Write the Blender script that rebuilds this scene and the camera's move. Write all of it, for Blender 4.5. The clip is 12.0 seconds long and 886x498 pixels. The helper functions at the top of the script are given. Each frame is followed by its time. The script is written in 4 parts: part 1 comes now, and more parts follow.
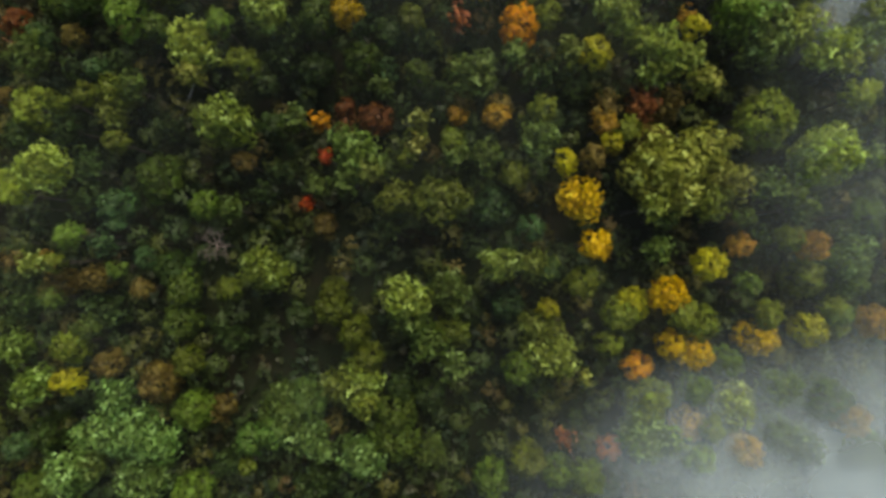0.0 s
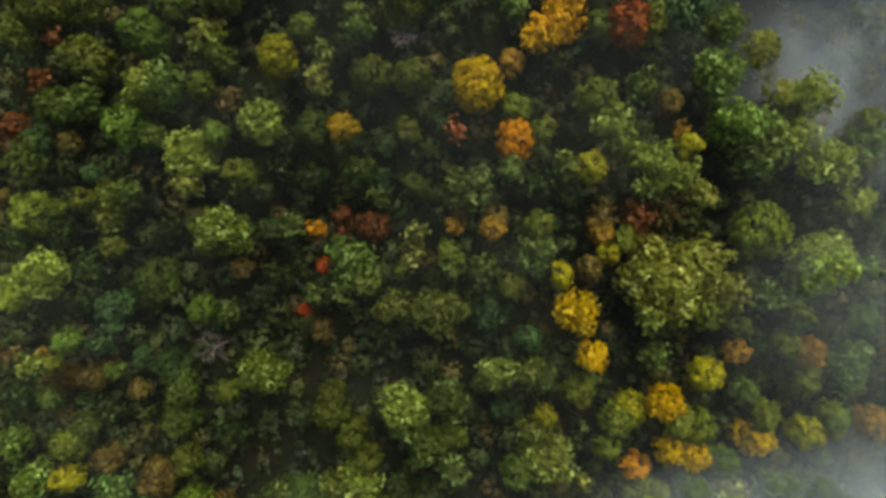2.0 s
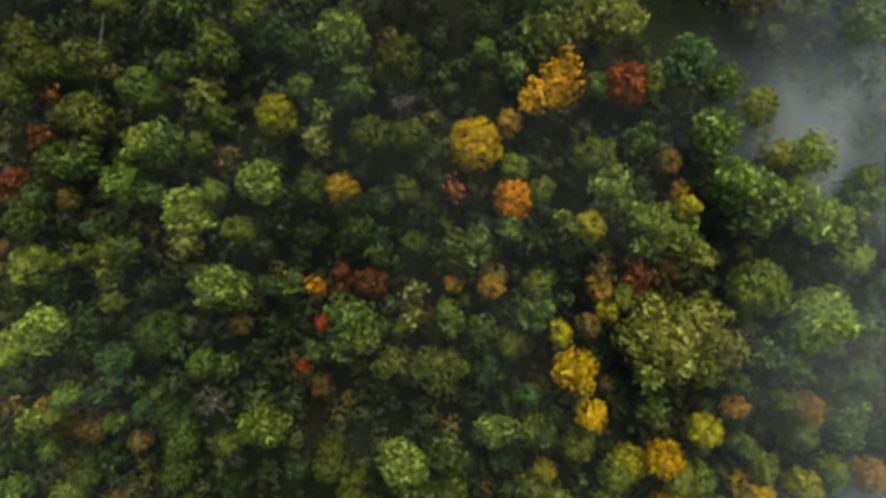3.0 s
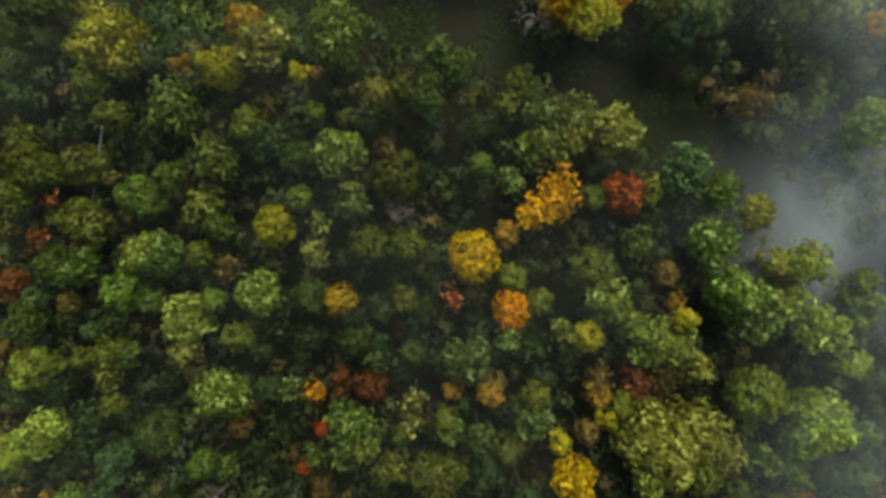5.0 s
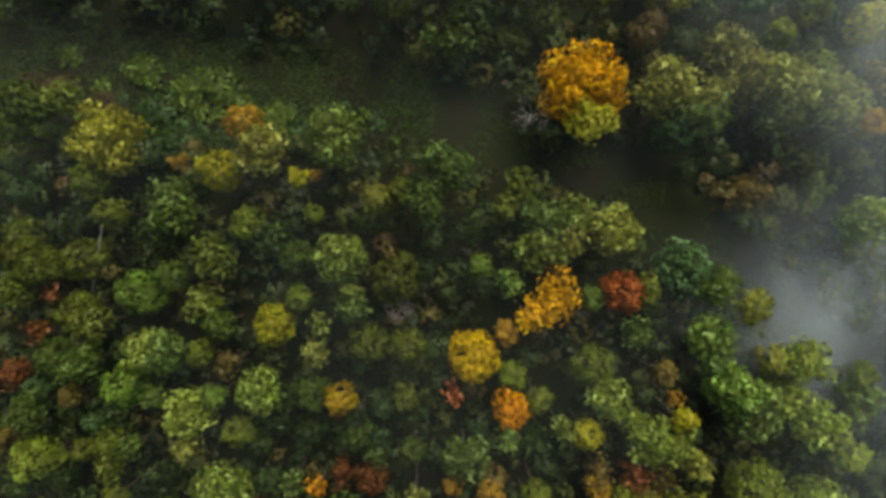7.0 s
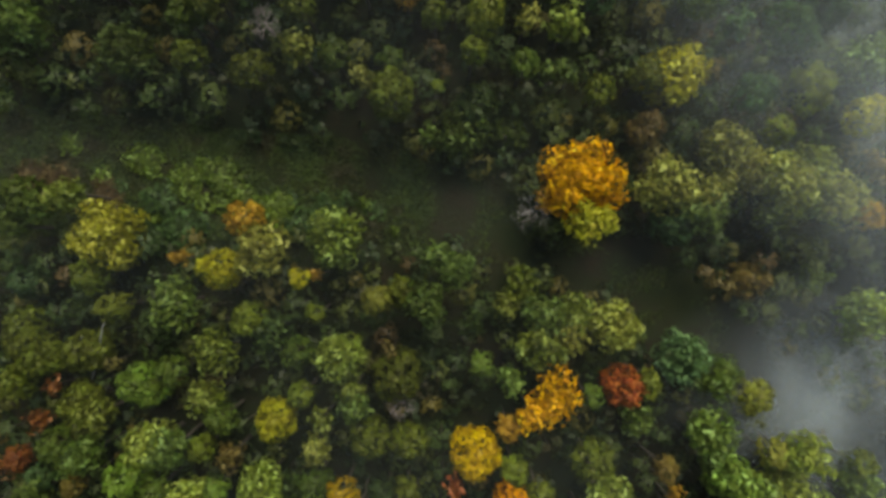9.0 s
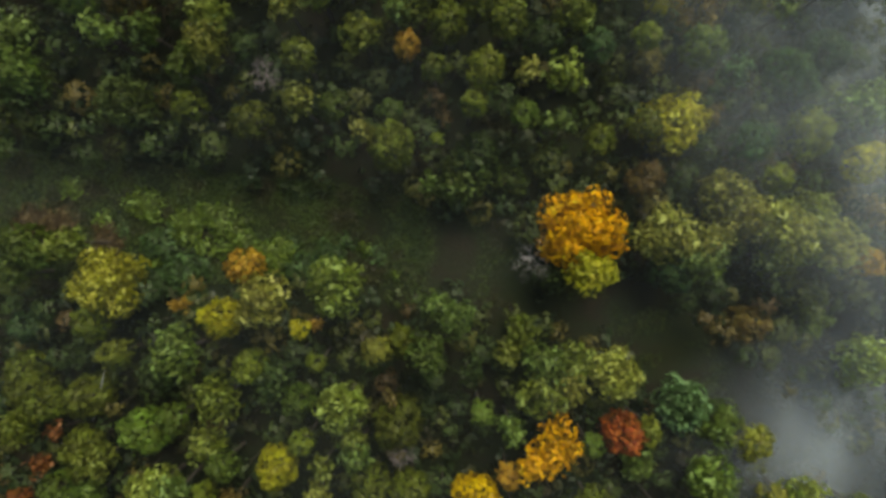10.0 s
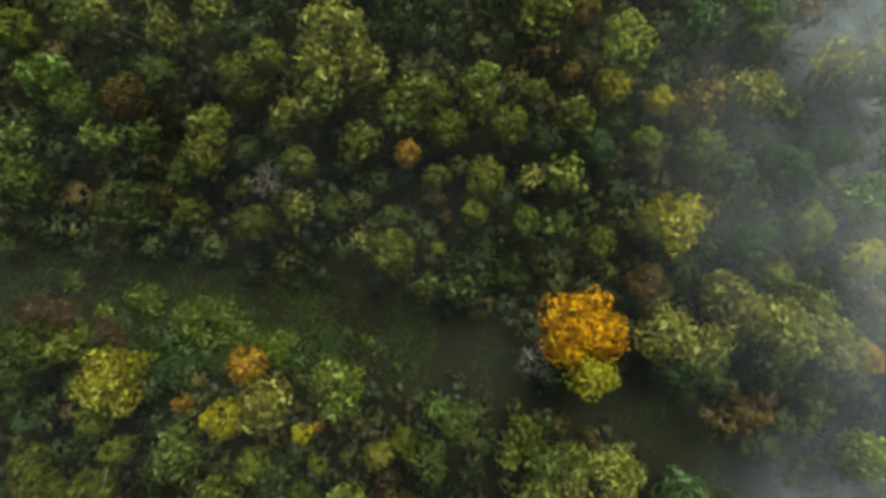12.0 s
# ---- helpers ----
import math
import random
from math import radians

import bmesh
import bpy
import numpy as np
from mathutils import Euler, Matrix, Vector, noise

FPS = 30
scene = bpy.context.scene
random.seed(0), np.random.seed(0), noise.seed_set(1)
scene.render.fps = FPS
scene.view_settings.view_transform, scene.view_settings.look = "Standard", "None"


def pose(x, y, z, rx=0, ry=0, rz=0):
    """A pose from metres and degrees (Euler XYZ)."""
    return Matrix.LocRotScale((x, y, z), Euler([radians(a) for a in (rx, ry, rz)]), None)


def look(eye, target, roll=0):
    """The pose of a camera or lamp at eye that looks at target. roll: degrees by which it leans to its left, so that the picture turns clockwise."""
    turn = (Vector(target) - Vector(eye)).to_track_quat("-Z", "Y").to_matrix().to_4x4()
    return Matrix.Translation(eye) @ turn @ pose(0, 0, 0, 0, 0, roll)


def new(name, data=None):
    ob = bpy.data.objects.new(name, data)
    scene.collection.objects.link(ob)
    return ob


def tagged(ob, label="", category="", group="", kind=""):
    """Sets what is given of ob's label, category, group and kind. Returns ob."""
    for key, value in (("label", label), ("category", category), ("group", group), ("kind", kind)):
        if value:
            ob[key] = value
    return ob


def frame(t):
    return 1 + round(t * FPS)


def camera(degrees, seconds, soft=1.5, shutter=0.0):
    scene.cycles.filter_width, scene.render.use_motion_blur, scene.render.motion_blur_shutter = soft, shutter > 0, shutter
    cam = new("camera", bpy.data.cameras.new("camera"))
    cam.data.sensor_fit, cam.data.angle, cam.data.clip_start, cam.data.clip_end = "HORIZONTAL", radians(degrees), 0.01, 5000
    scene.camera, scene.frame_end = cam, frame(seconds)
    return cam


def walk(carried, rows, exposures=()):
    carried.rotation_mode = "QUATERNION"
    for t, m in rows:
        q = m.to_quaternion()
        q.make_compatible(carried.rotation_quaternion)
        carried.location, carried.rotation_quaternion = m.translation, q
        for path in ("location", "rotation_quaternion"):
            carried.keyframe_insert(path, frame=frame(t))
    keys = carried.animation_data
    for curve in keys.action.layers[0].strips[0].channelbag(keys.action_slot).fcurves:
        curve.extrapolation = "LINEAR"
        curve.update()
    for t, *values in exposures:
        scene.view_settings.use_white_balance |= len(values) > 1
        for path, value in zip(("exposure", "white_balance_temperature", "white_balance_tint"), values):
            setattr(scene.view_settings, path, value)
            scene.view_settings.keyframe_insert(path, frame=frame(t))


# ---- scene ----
# A drone looks straight down on a misty autumn hillside and glides up the slope.
cam = camera(62.0, 12.0, soft=3.5)
EXPOSURE = 1.28
METRES, EYE, TILT, LEAN, TURN = 75.0, 97.0, -90.0, 0.0, 0.0
ROWS = [
    (0.0, 0.0, 0.0, 0.0, 0.0, 0.0, -0.0),
    (0.5, 0.0005, -0.001, 0.0456, -0.03, 0.1, 0.07),
    (1.0, 0.0009, -0.0015, 0.093, -0.08, -0.03, 0.16),
    (1.5, 0.0033, -0.0022, 0.1339, -0.03, 0.02, 0.24),
    (2.0, 0.0037, -0.0029, 0.1815, -0.08, -0.07, 0.34),
    (2.5, 0.0042, -0.0041, 0.2258, -0.12, -0.0, 0.42),
    (3.0, 0.0058, -0.005, 0.276, -0.12, -0.06, 0.51),
    (5.0, 0.0108, -0.0091, 0.451, -0.09, -0.05, 0.87),
    (5.5, 0.0108, -0.01, 0.4928, -0.14, -0.06, 0.96),
    (6.0, 0.0114, -0.0107, 0.5282, -0.15, 0.0, 1.03),
    (6.5, 0.0124, -0.0112, 0.5696, -0.15, -0.08, 1.11),
    (7.0, 0.013, -0.0117, 0.6087, -0.16, -0.07, 1.19),
    (9.0, 0.014, -0.0146, 0.7625, -0.24, -0.12, 1.51),
    (9.5, 0.0149, -0.0154, 0.8011, -0.25, -0.15, 1.58),
    (10.0, 0.0153, -0.0161, 0.8397, -0.26, -0.15, 1.66),
    (10.5, 0.016, -0.0168, 0.8803, -0.27, -0.25, 1.72),
    (11.0, 0.0167, -0.0174, 0.9177, -0.27, -0.18, 1.79),
    (11.5, 0.0173, -0.0185, 0.9584, -0.28, -0.26, 1.88),
    (12.0, 0.018, -0.0194, 0.9996, -0.29, -0.19, 1.95),
]
walk(cam, [(t, pose(0, 0, EYE, TILT, LEAN, TURN) @ pose(METRES * x, METRES * y, METRES * z, 90 + pitch, roll, yaw)) for t, x, y, z, yaw, pitch, roll in ROWS],
     exposures=[(0.0, EXPOSURE, 6950, 4), (12.0, EXPOSURE, 6950, 4)])

# ---- light: a hazy morning sky with a weak, wide sun ----
SUN_HEIGHT, SUN_TURN = 60.0, 20.0
world = bpy.data.worlds.new("world")
scene.world = world
world.use_nodes = True
wn, wl = world.node_tree.nodes, world.node_tree.links
sky = wn.new("ShaderNodeTexSky")
sky.sky_type, sky.sun_disc = "NISHITA", False
sky.sun_elevation, sky.sun_rotation = radians(SUN_HEIGHT), radians(SUN_TURN)
sky.air_density, sky.dust_density, sky.ozone_density = 1.0, 2.0, 0.4
wn["Background"].inputs["Strength"].default_value = 0.056
wl.new(sky.outputs["Color"], wn["Background"].inputs["Color"])
sun = new("sun", bpy.data.lights.new("sun", "SUN"))
sun.data.energy, sun.data.angle, sun.data.color = 2.1, radians(35), (1.0, 0.93, 0.78)
_e, _a = radians(SUN_HEIGHT), radians(SUN_TURN)
sun.matrix_world = look((math.sin(_a) * math.cos(_e) * 200, 40 + math.cos(_a) * math.cos(_e) * 200, math.sin(_e) * 200), (0, 40, 0))


# ---- materials ----
def material(name):
    m = bpy.data.materials.new(name)
    m.use_nodes = True
    m.node_tree.nodes.clear()
    return m, m.node_tree.nodes, m.node_tree.links


def noise_node(n, l, scale, detail=4.0, rough=0.55, vector=None):
    t = n.new("ShaderNodeTexNoise")
    t.inputs["Scale"].default_value, t.inputs["Detail"].default_value, t.inputs["Roughness"].default_value = scale, detail, rough
    if vector is not None:
        l.new(vector, t.inputs["Vector"])
    return t.outputs["Fac"]


def span(n, l, value, a, b, c, d, smooth=False):
    r = n.new("ShaderNodeMapRange")
    if smooth:
        r.interpolation_type = "SMOOTHSTEP"
    for key, v in zip(("From Min", "From Max", "To Min", "To Max"), (a, b, c, d)):
        r.inputs[key].default_value = v
    l.new(value, r.inputs["Value"])
    return r.outputs["Result"]


def calc(n, l, op, a, b):
    m = n.new("ShaderNodeMath")
    m.operation = op
    for i, v in enumerate((a, b)):
        if isinstance(v, (int, float)):
            m.inputs[i].default_value = v
        else:
            l.new(v, m.inputs[i])
    return m.outputs[0]


def ramp(n, l, value, stops):
    r = n.new("ShaderNodeValToRGB")
    e = r.color_ramp.elements
    while len(e) < len(stops):
        e.new(0.5)
    for k, (p, c) in zip(e, stops):
        k.position, k.color = p, (*c, 1)
    l.new(value, r.inputs["Fac"])
    return r.outputs["Color"]


def shade(n, l, color, value, hue=None, sat=None):
    h = n.new("ShaderNodeHueSaturation")
    l.new(color, h.inputs["Color"])
    l.new(value, h.inputs["Value"])
    if hue is not None:
        l.new(hue, h.inputs["Hue"])
    if sat is not None:
        l.new(sat, h.inputs["Saturation"])
    return h.outputs["Color"]


def leaf_surface(n, l, color, glow=0.25, gloss=0.2):
    p = n.new("ShaderNodeBsdfPrincipled")
    p.inputs["Roughness"].default_value, p.inputs["Specular IOR Level"].default_value = 0.5, gloss
    l.new(color, p.inputs["Base Color"])
    t = n.new("ShaderNodeBsdfTranslucent")
    l.new(color, t.inputs["Color"])
    mix = n.new("ShaderNodeMixShader")
    mix.inputs[0].default_value = glow
    l.new(p.outputs[0], mix.inputs[1]), l.new(t.outputs[0], mix.inputs[2])
    out = n.new("ShaderNodeOutputMaterial")
    l.new(mix.outputs[0], out.inputs["Surface"])


def make_leaf():
    """Leaves take the tree's own hue; tufts differ from one to the next, young tufts are paler, inner leaves darker as
    painted shade.
    """
    m, n, l = material("leaves")
    info, geo, tc = n.new("ShaderNodeObjectInfo"), n.new("ShaderNodeNewGeometry"), n.new("ShaderNodeTexCoord")
    isle = geo.outputs["Random Per Island"]
    bough = noise_node(n, l, 0.55, 3, 0.6, tc.outputs["Object"])
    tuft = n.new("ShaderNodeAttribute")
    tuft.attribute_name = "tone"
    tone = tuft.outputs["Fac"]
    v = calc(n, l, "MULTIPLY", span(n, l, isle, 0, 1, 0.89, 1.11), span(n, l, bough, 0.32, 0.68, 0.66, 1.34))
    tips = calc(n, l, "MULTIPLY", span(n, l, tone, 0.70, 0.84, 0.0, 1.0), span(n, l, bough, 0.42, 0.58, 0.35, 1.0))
    # low tones darken the colour: painted shade of the inner leaves
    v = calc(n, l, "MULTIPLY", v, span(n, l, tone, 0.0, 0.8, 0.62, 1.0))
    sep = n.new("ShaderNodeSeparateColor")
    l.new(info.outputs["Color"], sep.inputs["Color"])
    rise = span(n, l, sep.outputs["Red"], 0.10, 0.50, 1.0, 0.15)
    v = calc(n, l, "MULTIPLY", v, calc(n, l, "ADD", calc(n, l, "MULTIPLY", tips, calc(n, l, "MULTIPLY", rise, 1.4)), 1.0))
    v = calc(n, l, "MULTIPLY", v, span(n, l, info.outputs["Random"], 0, 1, 0.90, 1.10))
    hue = calc(n, l, "ADD", span(n, l, bough, 0.3, 0.7, 0.491, 0.514), span(n, l, isle, 0, 1, -0.012, 0.012))
    cap = n.new("ShaderNodeVectorMath")
    cap.operation, cap.inputs[1].default_value = "MINIMUM", (0.75, 0.75, 0.75)
    l.new(shade(n, l, info.outputs["Color"], v, hue, span(n, l, calc(n, l, "MULTIPLY", tips, rise), 0.0, 1.0, 1.05, 0.84)), cap.inputs[0])
    leaf_surface(n, l, cap.outputs["Vector"])
    return m


def make_thicket(name, scale, stops, spread=0.22):
    m, n, l = material(name)
    geo = n.new("ShaderNodeNewGeometry")
    isle = geo.outputs["Random Per Island"]
    if scale:
        patch = noise_node(n, l, scale, 3, 0.6, geo.outputs["Position"])
    else:
        tone = n.new("ShaderNodeAttribute")
        tone.attribute_name = "tone"
        patch = tone.outputs["Fac"]
    color = ramp(n, l, patch, stops)
    leaf_surface(n, l, shade(n, l, color, span(n, l, isle, 0, 1, 1 - spread, 1 + spread)), 0.12, 0.2)
    return m


def make_bark(name, dark, light):
    m, n, l = material(name)
    tc = n.new("ShaderNodeTexCoord")
    fac = noise_node(n, l, 9, 6, 0.7, tc.outputs["Object"])
    p = n.new("ShaderNodeBsdfPrincipled")
    p.inputs["Roughness"].default_value = 0.9
    l.new(ramp(n, l, fac, [(0.3, dark), (0.7, light)]), p.inputs["Base Color"])
    b = n.new("ShaderNodeBump")
    b.inputs["Strength"].default_value = 0.6
    l.new(fac, b.inputs["Height"]), l.new(b.outputs["Normal"], p.inputs["Normal"])
    out = n.new("ShaderNodeOutputMaterial")
    l.new(p.outputs[0], out.inputs["Surface"])
    return m


def make_soil():
    m, n, l = material("forest_soil")
    geo = n.new("ShaderNodeNewGeometry")
    pos = geo.outputs["Position"]
    broad, fine = noise_node(n, l, 0.13, 5, 0.6, pos), noise_node(n, l, 2.6, 6, 0.7, pos)
    mixed = calc(n, l, "ADD", calc(n, l, "MULTIPLY", broad, 0.7), calc(n, l, "MULTIPLY", fine, 0.3))
    # kept near black: shade under the trees is partly in these colours
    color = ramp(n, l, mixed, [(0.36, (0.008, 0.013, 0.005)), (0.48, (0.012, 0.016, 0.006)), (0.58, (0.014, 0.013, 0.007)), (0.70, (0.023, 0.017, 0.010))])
    p = n.new("ShaderNodeBsdfPrincipled")
    p.inputs["Roughness"].default_value, p.inputs["Specular IOR Level"].default_value = 0.95, 0.1
    l.new(color, p.inputs["Base Color"])
    b = n.new("ShaderNodeBump")
    b.inputs["Strength"].default_value, b.inputs["Distance"].default_value = 0.8, 0.3
    l.new(fine, b.inputs["Height"]), l.new(b.outputs["Normal"], p.inputs["Normal"])
    out = n.new("ShaderNodeOutputMaterial")
    l.new(p.outputs[0], out.inputs["Surface"])
    return m


def make_mist(density):
    """Thin drifting vapour: lets most light through, scatters the rest; ragged, and thinning to nothing at the rim."""
    m, n, l = material("mist")
    tc, geo = n.new("ShaderNodeTexCoord"), n.new("ShaderNodeNewGeometry")
    ln = n.new("ShaderNodeVectorMath")
    ln.operation = "LENGTH"
    flat = n.new("ShaderNodeVectorMath")
    flat.operation = "MULTIPLY"
    flat.inputs[1].default_value = (1, 1, 0)
    l.new(tc.outputs["Object"], flat.inputs[0]), l.new(flat.outputs["Vector"], ln.inputs[0])
    rim = span(n, l, ln.outputs["Value"], 0.15, 1.0, 1.0, 0.0, True)
    wisp = noise_node(n, l, 0.048, 2.5, 0.5, geo.outputs["Position"])
    a = calc(n, l, "MULTIPLY", calc(n, l, "MULTIPLY", rim, span(n, l, wisp, 0.28, 0.72, 0.15, 1.0, True)), density)
    d, t, c = n.new("ShaderNodeBsdfDiffuse"), n.new("ShaderNodeBsdfTranslucent"), n.new("ShaderNodeBsdfTransparent")
    for s in (d, t):
        s.inputs["Color"].default_value = (0.67, 0.79, 0.87, 1)
    body, mix, out = n.new("ShaderNodeMixShader"), n.new("ShaderNodeMixShader"), n.new("ShaderNodeOutputMaterial")
    body.inputs[0].default_value = 0.45
    l.new(d.outputs[0], body.inputs[1]), l.new(t.outputs[0], body.inputs[2])
    l.new(a, mix.inputs[0]), l.new(c.outputs[0], mix.inputs[1]), l.new(body.outputs[0], mix.inputs[2])
    l.new(mix.outputs[0], out.inputs["Surface"])
    return m


LEAF = make_leaf()
BARK = make_bark("bark", (0.030, 0.024, 0.018), (0.085, 0.070, 0.055))
PALE_BARK = make_bark("pale_bark", (0.22, 0.20, 0.18), (0.55, 0.52, 0.48))
DRIFTWOOD = make_bark("weathered_twig", (0.26, 0.25, 0.24), (0.52, 0.50, 0.48))
TWIG = make_bark("twig", (0.16, 0.120, 0.11), (0.32, 0.25, 0.23))
DUSKY_TWIG = make_bark("dusky_twig", (0.10, 0.082, 0.082), (0.19, 0.160, 0.160))
SOIL = make_soil()
# undergrowth greens darkened, gap shade included in the colour
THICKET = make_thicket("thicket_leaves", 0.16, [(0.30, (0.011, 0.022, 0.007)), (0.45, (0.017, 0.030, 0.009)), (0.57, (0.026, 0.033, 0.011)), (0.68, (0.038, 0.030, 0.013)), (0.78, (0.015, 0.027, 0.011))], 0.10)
# darker than canopy leaves: shade of the lower storey put into the colour
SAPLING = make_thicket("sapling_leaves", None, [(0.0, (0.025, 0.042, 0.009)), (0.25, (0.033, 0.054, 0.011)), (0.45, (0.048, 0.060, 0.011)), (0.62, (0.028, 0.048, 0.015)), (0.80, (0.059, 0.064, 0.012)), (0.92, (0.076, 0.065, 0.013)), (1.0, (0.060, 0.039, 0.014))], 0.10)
GRASS = make_thicket("grass_blades", 0.22, [(0.34, (0.022, 0.040, 0.008)), (0.48, (0.038, 0.060, 0.010)), (0.58, (0.026, 0.031, 0.008)), (0.74, (0.030, 0.025, 0.010))], 0.18)


# ---- the hillside ----
def canopy(x, y):
    """The mean height of the tree tops; the ground runs 14.5 m below."""
    x, y = max(-75.0, min(75.0, x)), max(-60.0, min(130.0, y))
    return 7.28 + 0.0836 * x + 0.189 * y - 0.001613 * x * x - 0.001108 * x * y - 0.000584 * y * y


def ground(x, y):
    return canopy(x, y) - 14.5 + 0.35 * noise.noise((x * 0.13, y * 0.13, 0.0))


def ride(x):
    """The middle line and half width of the grassy ride that cuts through the wood."""
    y = 67.5 - 0.10 * (x + 40) if x < -20 else 65.5 - 0.0062 * (x + 20) ** 2
    return y, 7.4 - 0.045 * (x + 50) if x < 30 else 3.8


def on_ride(x, y, pad=0.0):
    m, h = ride(x)
    return abs(y - m) < h + pad


def mesh_object(name, verts, faces, mat, parent=None):
    me = bpy.data.meshes.new(name)
    me.from_pydata(verts, [], faces)
    me.materials.append(mat)
    ob = new(name, me)
    ob.parent = parent
    return ob


def make_ground():
    near = list(np.arange(-110, 181, 2.5))
    xs = [-3000, -1500, -700, -350, -200, -140] + [v for v in near if v <= 110] + [140, 200, 350, 700, 1500, 3000]
    ys = [-3000, -1500, -700, -350, -200, -140] + near + [220, 300, 450, 800, 1600, 3000]
    verts = [(x, y, ground(x, y)) for y in ys for x in xs]
    w = len(xs)
    faces = [(j * w + i, j * w + i + 1, (j + 1) * w + i + 1, (j + 1) * w + i) for j in range(len(ys) - 1) for i in range(w - 1)]
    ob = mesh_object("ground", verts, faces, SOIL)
    for p in ob.data.polygons:
        p.use_smooth = True
    tagged(ob, "dark leaf-littered forest floor on a hillside", "ground", kind="structure")


make_ground()

# ---- trees ----
LOBED, DOMED, OPEN = "lobed", "domed", "open"
# name, leaf colour, label
LIME = ("broadleaf_tree", (0.172, 0.220, 0.031), "tall broadleaf tree with bright yellow-green crown")
GREEN = ("broadleaf_tree", (0.080, 0.117, 0.020), "broadleaf tree with full mid-green crown in the forest")
OLIVE = ("broadleaf_tree", (0.112, 0.136, 0.018), "broadleaf tree with olive-green crown turning in autumn")
# darker version of the greens, the shade on lower crowns mixed in
DEEP = ("broadleaf_tree", (0.038, 0.062, 0.014), "lower broadleaf tree, dark green crown with shade in its colour")
TEAL = ("broadleaf_tree", (0.058, 0.106, 0.034), "broadleaf tree with cool blue-green crown")
YELLOW = ("birch_tree", (0.262, 0.248, 0.021), "tree with yellow autumn crown among green ones")
GOLDEN = ("birch_tree", (0.345, 0.315, 0.024), "birch tree with bright clear yellow autumn crown")
AMBER = ("maple_tree", (0.560, 0.288, 0.020), "maple tree with golden amber autumn crown")
ORANGE = ("maple_tree", (0.560, 0.240, 0.016), "maple tree with glowing orange autumn crown")
RED = ("maple_tree", (0.380, 0.065, 0.022), "maple tree with vivid red autumn crown")
CRIMSON = ("maple_tree", (0.185, 0.068, 0.023), "maple tree with dull crimson autumn crown")
FRESH = ("broadleaf_tree", (0.118, 0.180, 0.028), "broadleaf tree with fresh bright green crown")
SAGE = ("broadleaf_tree", (0.098, 0.165, 0.036), "broadleaf tree with cool sage-green crown")
STRAW = ("broadleaf_tree", (0.188, 0.196, 0.034), "tall broadleaf tree with pale yellowing crown")
RUSSET = ("maple_tree", (0.270, 0.080, 0.026), "maple tree with brick-red autumn crown")
TAWNY = ("oak_tree", (0.330, 0.195, 0.034), "oak tree with tawny orange-brown autumn crown")
MUSTARD = ("maple_tree", (0.420, 0.275, 0.018), "maple tree with deep mustard-yellow autumn crown")
RUST = ("oak_tree", (0.125, 0.092, 0.024), "oak tree with rusty brown autumn crown")


# least distance between leaf tufts, metres
SPACING = {LOBED: (0.34, 0.70), OPEN: (0.42, 0.78)}


def unit(v):
    return v / np.maximum(np.linalg.norm(v, axis=1, keepdims=True), 1e-6)


def sprays(rng, centre, normal, size):
    """Leaf sprays as folded four-cornered blades about the given centres."""
    n = len(centre)
    t = unit(np.cross(normal, unit(rng.normal(size=(n, 3)))))
    b = np.cross(normal, t)
    s = size[:, None]
    long, wide = s * rng.uniform(0.9, 1.25, (n, 1)), s * rng.uniform(0.55, 0.85, (n, 1))
    droop = normal * s * rng.uniform(0.15, 0.4, (n, 1))
    v = np.stack([centre - t * long - droop, centre - b * wide, centre + t * long - droop, centre + b * wide + droop * 0.4], axis=1)
    return v.reshape(-1, 3)


